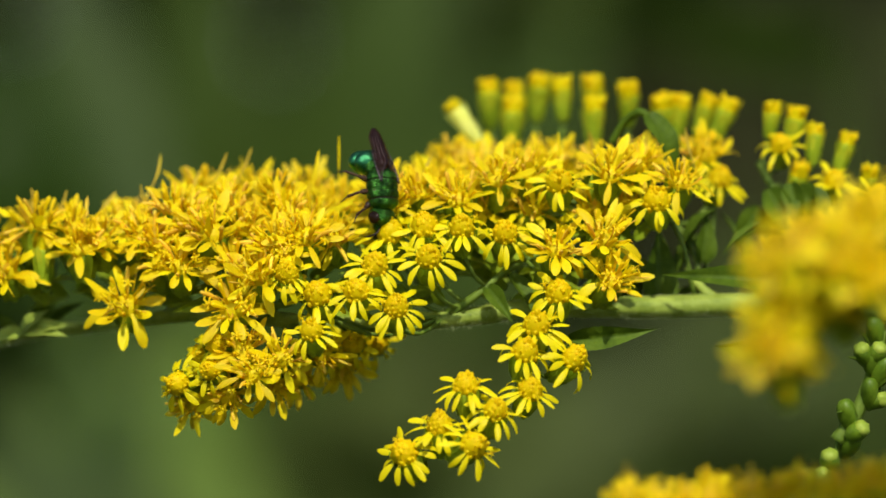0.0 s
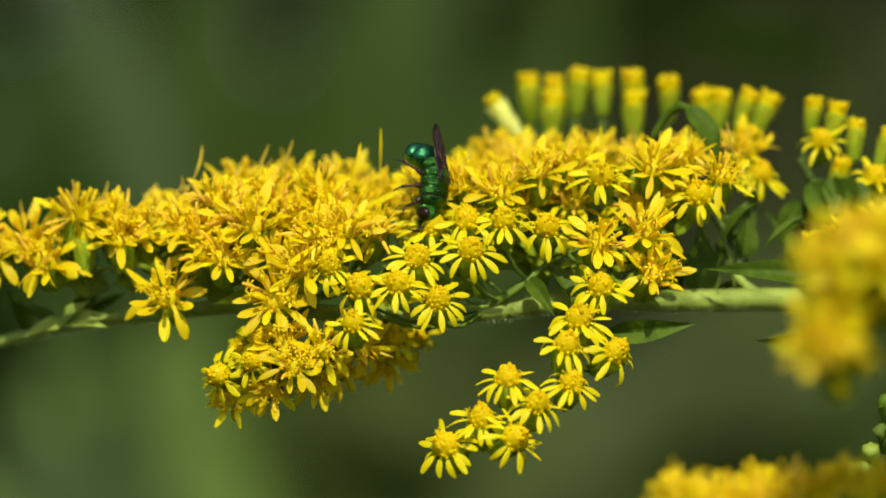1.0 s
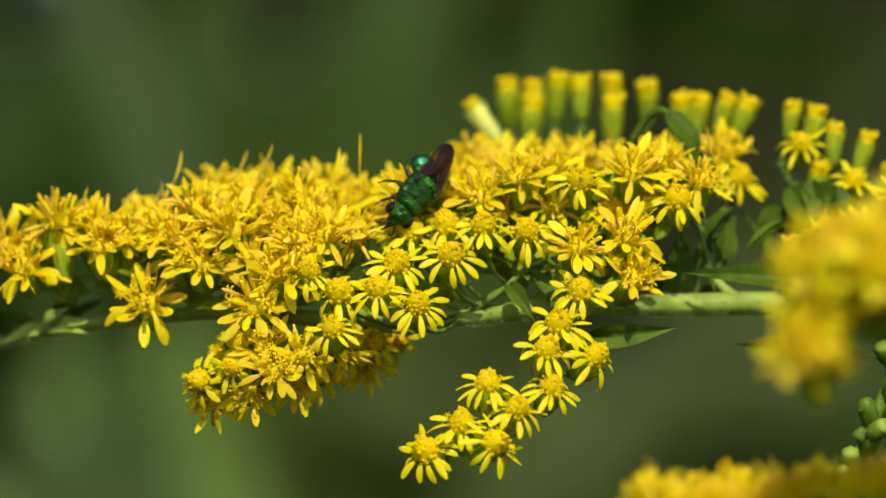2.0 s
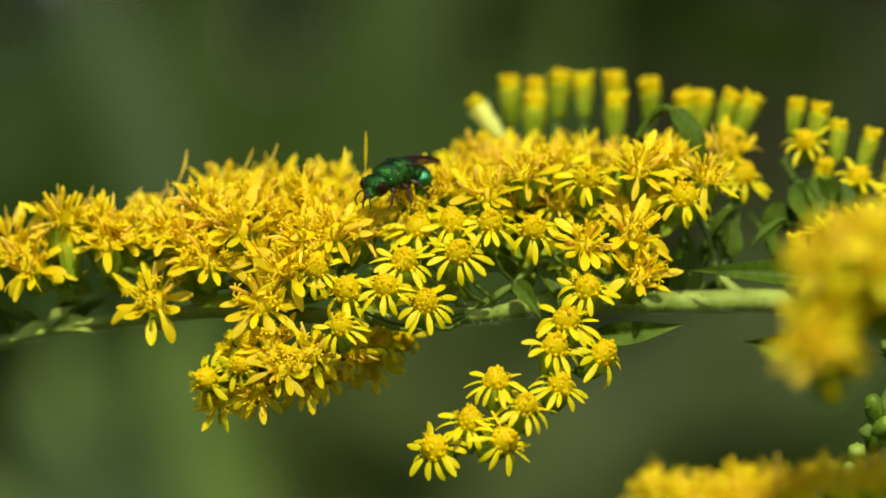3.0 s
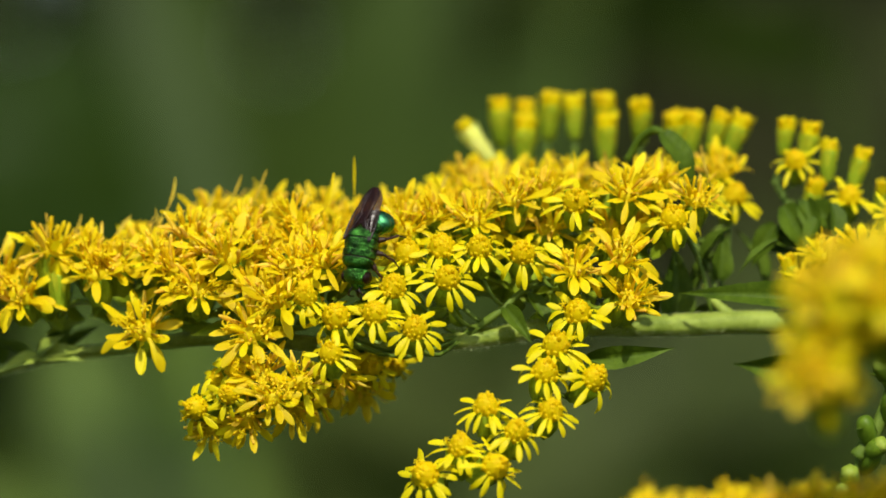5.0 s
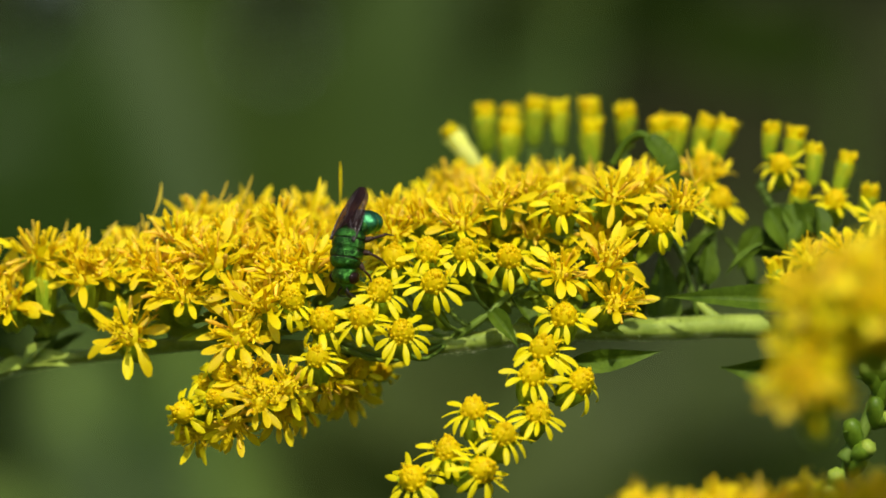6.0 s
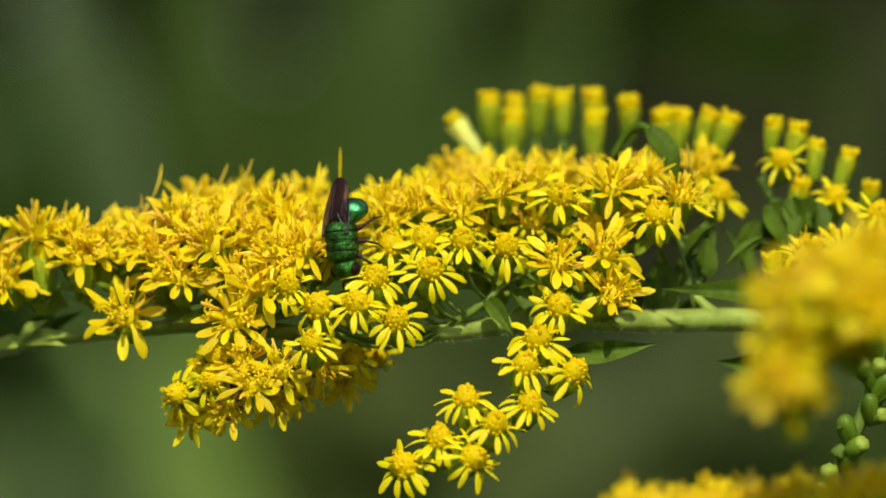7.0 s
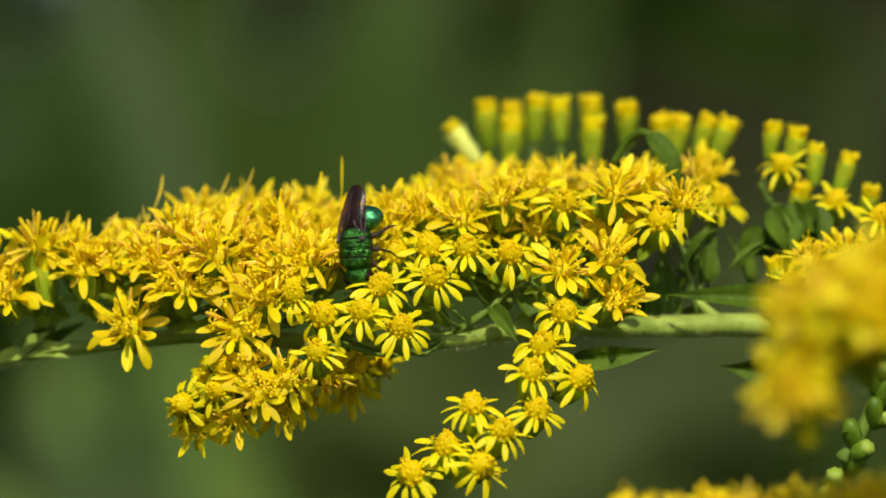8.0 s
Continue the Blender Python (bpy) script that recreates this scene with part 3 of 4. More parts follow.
# made-up dark blades for soft patches of shade, put into their colour
blade_plant("green broad-leaved plant darkened for shade low in the meadow", 0.09, 0.9, [
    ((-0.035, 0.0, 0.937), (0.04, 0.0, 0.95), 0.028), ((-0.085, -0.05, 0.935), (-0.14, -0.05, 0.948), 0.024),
], FAR_SHADED, (0, -0.75, -0.66))

# ---- the goldenrod in focus ----
# Heads: millimetres across, up and back from the centre of the plane of focus, the way they face
# (across, up), and o: open, a: aged, b: opening bud, k: green bud, p: pale-tipped green bud.
DROOPING = (
    (-0.9, -20.1, -10, -0.4, 0.5, "o"), (2.7, -17.3, -9.5, -0.05, 1, "o"), (6.3, -19.4, -11, 0.6, 0.3, "o"),
    (5.2, -13.4, -9, -0.05, 1.3, "o"), (8.2, -15.9, -10, 0.25, 0.7, "o"), (11.6, -13.9, -9, 0.3, 0.65, "o"),
    (11.0, -10.1, -8, 0.2, 0.8, "o"), (15.9, -10.9, -7, 0.6, 0.5, "o"), (12.0, -7.5, -7, 0, 0.85, "o"),
    (14.1, -4.4, -5, 0.05, 0.65, "o"),
)

LOWER = (
    (-23.2, -13.7, -3, -0.5, 0, "o"), (-19.2, -9.7, -4, -0.2, 0.4, "o"), (-15.6, -12.8, -6, -0.1, 0.2, "a"),
    (-9.9, -8.3, -7, -0.1, 0.6, "o"), (-12.8, -11.2, -5, 0.1, 0.1, "a"), (-19.9, -12.3, -5, -0.3, 0.1, "o"),
    (-18.0, -15.0, -3, -0.1, -0.3, "a"), (-13.6, -13.9, -2, 0.1, -0.3, "a"), (-8.9, -10.8, -2, 0.2, -0.1, "a"),
    (-5.9, -9.7, 0, 0.1, 0, "o"), (-3.7, -9.8, 6, 0.2, -0.2, "o"), (-21.6, -15.6, 0, -0.3, -0.3, "a"),
    (-20.7, -10.9, -1, -0.4, 0.3, "o"), (-11.4, -13.1, 3, 0.2, -0.4, "a"), (-7.0, -11.7, 5, 0.1, -0.4, "a"),
    (-16.6, -10.4, -4, 0, 0.3, "a"),
)

FRONT = (
    (-1.6, -5.9, -7, 0.05, 0.45, "o"), (-5.6, -4.4, -7, -0.1, 0.5, "o"), (-3.7, -1.8, -6, 0.05, 0.6, "o"),
    (1.5, -1.1, -5, 0.05, 0.45, "o"), (-9.4, -4.7, -6, -0.15, 0.5, "o"), (4.6, 1.9, -3, 0, 0.6, "o"),
    (8.8, 1.3, -2, 0.05, 0.5, "o"), (13.8, -0.5, -3, 0.1, 0.5, "a"), (18.4, 0.5, -2, 0.25, 0.6, "a"),
    (19.1, -3.5, -3, 0.35, 0.5, "a"), (0.9, 2.0, -2, -0.1, 0.8, "o"), (-12.3, -2.7, -6, -0.1, 0.5, "o"),
    (-2.4, 1.4, -1, 0, 0.9, "o"),
)

LEFT = (
    (-28.1, -6.2, 1, -0.1, 0.3, "a"), (-40.0, -2.8, 4, -0.1, 0.4, "a"), (-17.6, -6.3, -4, 0, 0.3, "a"),
    (-30.7, 0.1, 3, -0.1, 0.6, "a"), (-24.6, -1.9, 2, 0.05, 0.5, "a"), (-19.7, 0.9, -1, -0.05, 0.7, "a"),
    (-36.9, 1.6, 5, -0.1, 2, "a"), (-13.4, -0.2, -3, 0, 0.6, "a"), (-10.6, 0.6, -3, 0.1, 0.6, "a"),
    # the b row: a made-up bud whose bright body stands for a sunlit cup
    (-14.8, -3.2, -4, 0, 0.5, "a"), (-36.2, 0.4, 4, 0.1, 1, "b"), (-41.8, -0.8, 7, -0.2, 0.7, "a"), (-45.2, -2.1, 6, -0.3, 0.5, "a"),
    (-47.4, -0.8, 8, -0.3, 0.8, "a"),
)

CREST = (
    (-23.5, 3.3, 3, -0.1, 1, "a"), (-18.2, 3.6, 3, 0, 1, "a"), (-13.4, 4.6, 4, 0, 1, "a"),
    (-12.9, 2.5, 2, 0, 0.8, "a"), (-10.1, 2.2, 3, 0.1, 0.9, "a"), (-16.6, 1.2, 1, 0, 0.8, "a"),
    (-26.5, 0.8, 2, -0.1, 0.9, "a"), (-21.5, 1.5, 1, -0.1, 0.8, "a"), (-33.4, 1.3, 4, -0.1, 1.8, "a"),
    (-32.6, -0.7, 2, -0.1, 0.9, "a"), (-7.9, 0.4, 1, 0.1, 0.8, "a"), (-24.9, -0.4, 1, 0, 0.7, "a"),
    (-22.7, -2.3, -1, 0, 0.6, "a"), (-17.2, -2.3, -2, 0, 0.6, "a"),
)

CREST_BACK = (
    (-7.6, 3.7, 14, 0.1, 1.1, "a"), (-21.3, 4.8, 15, -0.1, 1.2, "a"), (-16.1, 5.0, 16, 0, 1.2, "a"),
    (-10.9, 5.1, 16, 0.1, 1.2, "a"), (-28.2, 1.8, 14, -0.1, 1.2, "a"), (-5.2, 2.4, 14, 0, 1, "a"),
)

RIGHT = (
    (14.0, 6.3, -1, 0, 0.45, "o"), (18.9, 6.8, 1, 0.1, 0.6, "a"), (23.4, 4.6, 0, -0.05, 0.6, "o"),
    (25.6, 6.0, 2, 0.15, 0.8, "a"), (7.8, 6.2, 2, -0.05, 0.9, "a"), (4.2, 4.3, 1, -0.1, 0.8, "a"),
    (0.4, 4.9, 3, 0, 0.9, "a"), (-2.5, 3.4, 2, 0, 0.9, "a"), (-3.2, 4.7, 6, -0.1, 1, "a"),
    (10.6, 7.0, 4, 0, 1, "a"), (21.6, 7.6, 5, 0.1, 1, "a"), (11.2, 3.4, 4, 0, 0.8, "a"), (17.3, 3.2, 5, 0.1, 0.8, "a"),
    (6.2, 3.4, 4, -0.05, 0.8, "a"), (20.6, 4.4, 6, 0.1, 0.9, "a"),
)

RIGHT_BACK = (
    (29.4, 6.7, 14, 0.3, 0.7, "o"), (27.6, 8.7, 17, 0.25, 0.9, "a"), (1.5, 5.3, 14, -0.1, 1, "a"),
    (-1.3, 4.1, 14, 0, 1, "a"), (17.3, 7.7, 15, 0.1, 1.1, "a"), (13.5, 7.6, 17, 0, 1.1, "a"),
    (9.7, 7.4, 18, 0, 1.1, "a"), (6.4, 7.7, 20, 0, 1.2, "a"), (3.2, 7.9, 22, -0.1, 1.2, "a"),
    (0.1, 5.0, 18, -0.1, 1.0, "a"), (21.7, 7.7, 17, 0.1, 1.1, "a"), (11.8, 6.9, 14, 0, 0.9, "a"),
    (5.3, 6.5, 14, 0, 1, "a"), (-3.4, 4.3, 18, 0, 1.0, "a"),
)

BUDS = (
    (3.3, 13.9, 25, -0.75, 1, "b"), (6.4, 15.7, 32, -0.05, 1, "b"), (9.0, 15.4, 31, -0.05, 1, "b"),
    (8.8, 13.8, 29, 0.02, 1, "b"), (11.3, 16.2, 31, 0.02, 1, "b"), (13.5, 15.9, 30, 0, 1, "b"),
    (16.6, 16.0, 28, 0, 1, "b"), (16.7, 14.0, 27, 0.05, 1, "b"), (20.1, 15.5, 27, 0.1, 1, "b"),
    (23.4, 14.2, 24, -0.02, 1, "b"), (25.2, 14.3, 24, 0.15, 1, "b"), (27.8, 14.4, 22, 0.25, 1, "b"),
    (29.7, 14.0, 21, 0.35, 1, "b"),
)

FAR_RIGHT = (
    (34.2, 13.8, 18, 0.1, 1, "b"), (36.5, 13.2, 17, 0.12, 1, "b"), (38.4, 11.7, 16, 0.1, 1, "b"),
    (41.5, 10.8, 15, 0.3, 1, "b"), (35.1, 10.0, 14, -0.1, 0.6, "o"), (36.9, 7.7, 14, 0.1, 0.9, "b"),
    (40.4, 6.5, 13, 0.1, 0.8, "o"), (34.5, 0.6, 4, -0.1, 0.7, "b"), (37.9, 0.5, 4, 0.1, 0.9, "a"),
    (36.0, -1.5, 2, -0.1, 0.7, "o"), (43.7, 7.7, 15, 0.3, 0.9, "b"), (44.8, 5.0, 6, 0.2, 0.8, "o"),
    (41.7, 1.2, 4, 0.2, 0.8, "a"),
)

HANGING = (
    (39.4, -22.2, 0, -0.7, 0.1, "p"), (40.3, -20.2, 0, -0.1, 0.9, "p"), (42.3, -19.4, 1, 0.3, 0.5, "k"), (42.0, -16.3, 0, -0.4, 1.3, "k"),
    (43.6, -17.6, -1, 0.7, 0.5, "p"), (44.2, -14.2, 0, -0.1, 1.2, "k"), (44.3, -11.3, 0, -0.4, 1.3, "k"), (43.3, -9.9, -1, -0.4, 0.8, "p"),
    (45.2, -9.8, -1, 0.4, 0.9, "p"), (45.3, -12.2, 0, 0.4, 1.0, "k"), (45.6, -14.8, 0, 0.8, 0.1, "p"),
    (46.6, -11.0, 0, 0.6, 0.7, "p"), (44.6, -8.2, 1, -0.2, 1.0, "k"), (46.8, -8.4, 1, 0.5, 0.9, "p"),
)

NEAR_SPOTS = (
    (38.7, -2.0), (41.5, -0.1), (44.5, 1.6), (47.8, 2.2), (51.1, 3.2), (39.5, -5.9), (42.6, -5.3), (45.6, -4.2),
    (48.9, -1.5), (50.2, -3.9), (38.4, -8.9), (40.9, -9.4), (39.5, -11.4), (39.3, -12.7),
    (53.8, 0.8), (54.9, -2.0), (46.7, 0.2), (43.7, -2.6),
    (53.3, -4.2), (51.6, 0.7), (57.6, -3.1), (42.8, -0.9), (45.6, -1.5), (47.8, 0.7), (49.4, 1.5), (41.5, -3.4),
    (38.0, -7.4), (38.3, -11.0), (40.6, -7.2), (39.8, -3.6), (47.0, -2.4),
    (44.5, -6.7), (51.1, -2.0), (52.7, -0.9), (48.3, -4.2),
)
NEAR = [(x, z, (i * 7) % 17 - 71, ((i * 5) % 7 - 3) * 0.15, 0.3 + ((i * 3) % 5) * 0.15, "aao"[i % 3]) for i, (x, z) in enumerate(NEAR_SPOTS)]

LOW = [(22.0 + 1.645 * k, -25.2 + 0.137 * k - 0.55 * ((k * 7) % 5 - 2), (k * 7) % 13 - 45, ((k * 5) % 7 - 3) * 0.1, 0.9 + ((k * 3) % 4) * 0.1, "a") for k in range(20)]
LOW += [(23.1 + 2.74 * k, -28.9 + 0.247 * k, (k * 7 + 21) % 13 - 45, ((k * 5 + 15) % 7 - 3) * 0.1, 0.9 + ((k * 3 + 9) % 4) * 0.1, "a") for k in range(13)]


LABEL = "flowering goldenrod with golden-yellow heads on an arching green stalk"
goldenrod = tagged(new("goldenrod"), LABEL, "wildflower", "goldenrods")
goldenrod.location = (0, 0, H)
rng = random.Random(12)

# the arching main stalk, down to the ground
bm = bmesh.new()
STEM = [(-75, -18, 26), (-43, -10.3, 18), (-38, -9.0, 16), (-31, -8.1, 12), (-20, -7.0, 6), (-8, -7.9, 2), (3.6, -7.3, 2),
        (12, -6.2, 3), (23, -6.1, 6), (33, -5.9, 8), (48, -7, 12), (75, -20, 20), (110, -80, 30), (128, -300, 40), (135, -1015, 45)]
stem_path = tube(bm, [place(*p) if p[1] > -200 else Vector((p[0] * MM, p[2] * MM, p[1] * MM)) for p in STEM],
                 [v * MM for v in (0.3, 0.5, 0.55, 0.62, 0.7, 0.75, 0.8, 0.9, 1.02, 1.08, 1.2, 1.5, 2.0, 2.6, 3.2)], 20, 6, 0, 0.09)
part("stalk", bm, STALK, goldenrod, "green ridged stalk with fine pale hairs")
bm = bmesh.new()
for p, q in zip(stem_path, stem_path[1:]):
    if -0.045 < p.x < 0.08:
        for k in range(300 if p.x > 0.012 else 90):
            a = rng.uniform(0, 6.28)
            way = Vector((rng.uniform(-0.5, 0.5), math.cos(a), math.sin(a)))
            r = (0.62 if p.x < 0.0 else 0.95) * MM
            foot = p.lerp(q, rng.random()) + Vector((0, math.cos(a), math.sin(a))) * r * 0.9
            tip = foot + way * rng.uniform(0.15, 0.6) * MM
            w = Vector((0.024 * MM, 0, 0))
            bm.faces.new([bm.verts.new(v) for v in (foot - w, foot + w, tip)])
part("hairs", bm, HAIR, goldenrod)

raceme(goldenrod, DROOPING, [(13, -6, 2), (12.4, -8.5, -2), (11.2, -11.5, -4.5), (9.3, -15.2, -6), (6.0, -18.6, -7.5), (0.5, -21.4, -9)], 0.42, rng, True)
raceme(goldenrod, LOWER, [(-6, -8, 2), (-12, -10.5, 0), (-18, -13, 1), (-24, -14, 2)], 0.45, rng, True, 0.9)
raceme(goldenrod, FRONT, [(3, -7, 2), (6, -5, 1), (9, -2.5, 2), (12, -1, 4)], 0.5, rng, True)
raceme(goldenrod, LEFT, [(-54, -6, 12), (-44, -2.5, 12), (-33, -1, 11), (-24, -0.5, 9), (-14, -2, 6), (-8, -7, 3)], 0.45, rng, size=1.14)
raceme(goldenrod, CREST, [(-36, 0, 7), (-28, 1, 7), (-18, 2.5, 7), (-8, 2.5, 7), (-2, -4, 5)], 0.45, rng)
raceme(goldenrod, CREST_BACK, [(-30, 0, 16), (-22, 1.5, 16), (-14, 2.5, 16), (-6, 2, 14), (1, -5, 6)], 0.4, rng)
raceme(goldenrod, RIGHT, [(-4, 2, 9), (4, 4, 9), (14, 4, 7), (24, 3, 6), (27, -5, 7)], 0.5, rng, True)
raceme(goldenrod, RIGHT_BACK, [(-4, 3, 20), (6, 4.5, 19), (16, 4.5, 17), (25, 2, 13), (28, -5, 8)], 0.42, rng, True)
raceme(goldenrod, BUDS, [(2, 8, 31), (8, 8.6, 31), (16, 8.2, 29), (24, 8, 24), (28.5, 4, 18), (27.5, -4.5, 9)], 0.4, rng)
raceme(goldenrod, FAR_RIGHT, [(33, 8, 17), (35, 4.5, 15), (38, 2, 11), (44, -1, 10), (52, -8, 13)], 0.42, rng, size=0.86)
raceme(goldenrod, HANGING, [(41, -19, 1), (43, -16, 1), (44.5, -12, 1), (46, -8.5, 3), (52, -8, 13)], 0.85, rng, size=1.1)

# leaves on the goldenrod: length, width, foot, direction, roll
leaf_rng = random.Random(31)
STALK_LEAVES = (
    (8.6, 2.2, (15.0, -9.3, -1), (1, -0.2, 0.07), 58), (8.5, 3.6, (23.0, -6.4, 9), (0.08, 0.1, 1), 25), (8, 3.4, (20.8, -6.2, 10), (-0.05, 0.1, 1), -20), (6.5, 3.0, (18.0, -6.0, 9), (0.3, 0.1, 1), 15),
    (5, 2.4, (25.5, -2.6, 12), (0.5, 0.1, 1), -40), (5, 2.2, (27.6, -1.8, 10), (0.1, 0.0, 1), 25), (4.5, 2.2, (26.3, 0.2, 10), (0.5, -0.1, 0.8), -30), (4, 1.8, (25, -5.2, 10), (1, 0.1, 0.25), -30),
)
LEFT_LEAVES = (
    (5, 1.6, (-36, -8.6, 15), (0.6, -0.3, 0.5), 20), (5, 1.8, (-39, -9.3, 14), (-0.8, -0.2, 0.5), 0),
    (5, 1.8, (-42, -9.6, 14), (-0.3, -0.2, 0.9), 10), (5, 1.8, (-37, -8, 15), (0.5, -0.2, 0.8), 40), (5, 1.7, (7, -4.2, 0), (0.5, -0.5, -0.6), 20),
    (5.5, 2, (9, -3, 1), (0.6, -0.4, -0.8), -20), (5, 1.8, (-7, -6, -2), (0.3, -0.7, 0.9), 30),
)
RIGHT_LEAVES = (
    (6, 2.8, (34.0, 5.4, 10), (0.5, -0.1, -1), 20), (6.5, 2.6, (35.2, 4.6, 11), (0.3, 0.1, -1), -35), (5.5, 2.6, (36.4, 5.4, 11), (0.9, -0.1, -0.7), 25),
    (5, 2.2, (33.2, 3.6, 11), (-0.5, 0.0, -0.8), -20), (6, 2.6, (38.5, 4.5, 11), (0.3, 0.1, -1), 30), (5, 2.2, (32.6, 2.4, 11), (1, -0.1, -0.3), 20),
    (5, 1.2, (33.4, 2.0, 8), (-0.9, -0.1, -0.6), 20),
    (14.2, 2.6, (37.9, -3.7, 1), (-1, 0.0, 0.045), -36), (9.5, 4.0, (38.4, -9.7, 5), (-1, -0.1, -0.04), -80),
    (6, 2.2, (32, -2, 16), (-0.4, 0.1, 1), 30), (5, 1.5, (31.5, 1, 12), (1, -0.1, -0.1), 0),
    (7, 2.4, (36, 3, 13), (0.2, 0.1, -1), 20), (6.5, 2.2, (39.5, 4, 14), (-0.3, 0.1, -1), -20),
    (5, 1.8, (34.5, 1, 12), (0.6, 0.1, -1), 40), (5, 2.0, (40, 1, 13), (0.5, 0.1, -0.8), 30),
    (5, 2.2, (36.2, 6.0, 10), (0.25, -0.3, -1), 30), (5, 2.0, (38.6, 5.6, 9.5), (0.1, -0.3, -1), -30),
    (4, 1.6, (37.4, 4.2, 9), (-0.4, -0.3, -0.8), 10),
)
HANGING_LEAVES = (
    (7, 2.4, (45, -9.5, 4), (0.8, -0.3, 0.2), 10), (3, 0.8, (44, -12, 0), (-0.7, -0.5, 0.5), 10),
    (3, 0.8, (45, -14, 0), (0.6, -0.6, 0.6), 10), (2.6, 0.7, (43, -16.5, 0), (-0.8, -0.4, 0.2), 10),
    (2.6, 0.7, (44, -10, 0), (-0.4, -0.6, 0.9), 0),
)
# a short pale stub of a side shoot on the stalk
bm = bmesh.new()
tube(bm, [place(29.5, -5.6, 7.5), place(28.2, -4.7, 7.5), place(26.8, -3.4, 8.5), place(26.2, -2.4, 10)], [0.6 * MM, 0.5 * MM, 0.4 * MM, 0.3 * MM], 8, 4)
part("side_shoot", bm, STALK, goldenrod)
for long, wide, at, way, roll in STALK_LEAVES + LEFT_LEAVES + RIGHT_LEAVES + HANGING_LEAVES:
    me = leaf_mesh("leaf", long * MM, wide * MM, 0.7, 0.5, LEAF, leaf_rng, 22, 0.06)
    part("leaf", me, None, goldenrod, m=aim(place(*at), way, (0, -0.6, 0.8), roll))
part("leaf", leaf_mesh("leaf", 7.2 * MM, 2.9 * MM, 0.3, 1.0, LEAF, leaf_rng, 26, 0.03), None, goldenrod,
     m=aim(place(22.3, 12.6, 8), (0.62, -0.1, -1), (0.7, -1, 0.4), 0))
bm = bmesh.new()
tube(bm, [place(18.8, 9.8, 10), place(20.0, 11.8, 9.5), place(21.4, 12.8, 8.5), place(22.5, 12.4, 8)], [0.35 * MM, 0.4 * MM, 0.45 * MM, 0.3 * MM], 7, 5)
part("leaf_stalk", bm, LEAF, goldenrod)
for way, long in (((1, -0.3, 0.16), 6.0), ((0.9, -0.4, -0.02), 5.0), ((-0.7, -0.4, -0.25), 4.2), ((0.6, -0.3, 0.5), 3.6)):
    me = leaf_mesh("bract", long * MM, 1.9 * MM, 0.3, 0.4, STALK, leaf_rng, 10)
    part("bract", me, None, goldenrod, "pale green downy bract", aim(place(-38.4, -8.7, 9), way, (0, -0.7, 0.7)))
# bright bracts that stand in for a sunlit green cup below the last heads
for x, z, long, way in ((-37.4, -5.2, 5.6, (0.12, -0.3, 1)), (-36.6, -5.0, 4.6, (0.4, -0.4, 1)), (-38.6, -5.4, 4.6, (-0.2, -0.4, 1))):
    part("bract", leaf_mesh("bract", long * MM, 2.1 * MM, 0.4, 0.3, BUD_CUP, leaf_rng, 10), None, goldenrod, "bright green bract in place of a flower cup",
         aim(place(x, z, 8), way, (0, -1, 0.3)))
# single rays and spent florets that stand up along the crest: the tip (across, up), back, length, lean
UPRIGHT = ((-24.1, 8.4, 9, 3.6, 0.5), (-18.0, 8.7, 9, 3.8, 0.55), (-15.7, 9.1, 9, 4.0, 0.5), (-9.4, 8.9, 6, 4.2, 0.2), (-7.5, 10.5, 6, 4.3, 0.02),
           (-33.6, 4.8, 8, 3.4, 0.5), (-32.0, 4.4, 6, 3.4, 0.1), (-29.6, 5.1, 8, 3.6, 0.5), (-37.6, 4.2, 6, 3.4, -0.1), (-41.0, 3.2, 7, 3.2, 0.4),
           (-42.3, 3.2, 8, 3.0, 0.0), (-21.4, 7.0, 9, 3.2, 0.3), (-12.4, 8.0, 8, 3.4, -0.2), (0.2, 9.0, 8, 3.6, -0.35), (1.5, 8.7, 8, 3.4, 0.45),
           (14.0, 10.8, 6, 3.6, 0.05), (18.5, 11.0, 10, 3.4, 0.0), (16.7, 11.1, 12, 3.4, -0.2), (22.3, 10.8, 8, 3.4, 0.1), (20.4, 10.6, 12, 3.2, 0.0),
           (7.7, 10.2, 16, 3.4, 0.3), (10.8, 10.6, 14, 3.2, -0.3), (25.4, 11.2, 6, 4.2, -0.4), (-27.0, 5.6, 8, 3.2, -0.2), (4.6, 9.8, 16, 3.2, 0.1))
for k, (x, z, d, long, lean) in enumerate(UPRIGHT):
    bm = bmesh.new()
    strap(bm, long * MM, rng.uniform(0.26, 0.38) * MM, 0.0, rng.uniform(-0.6, 0.4), Matrix(), rng, 0, 8)
    part("ray", mesh_of("ray", bm, RAY_OLD if k in (3, 4, 13, 15) else SPENT if k % 3 else ROLLED), None, goldenrod,
         m=Matrix.Translation(place(x - long * math.sin(lean), z - long * math.cos(lean), d)) @ Matrix.Rotation(lean - math.pi / 2, 4, "Y") @ Matrix.Rotation(1.2, 4, "X"))
# small bracts among the heads
# in the lighter cup green, which stands for light bounced into the gaps
BRACTS = [leaf_mesh("bract", 4.2 * MM, 1.3 * MM, 0.3, 0.6, CUP, leaf_rng, 7) for k in range(4)]
for k in range(110):
    t = rng.random()
    x = -40 + 58 * t
    at = place(x, -6.5 + rng.uniform(0, 4 + 2 * math.sin(math.pi * t)), rng.uniform(2, 8) + (5 if x < -20 else 0))
    part("bract", rng.choice(BRACTS), None, goldenrod, m=aim(at, (rng.uniform(-1, 1), -0.3, rng.uniform(-0.3, 1)), (0, -1, 0.4), rng.uniform(-60, 60)))

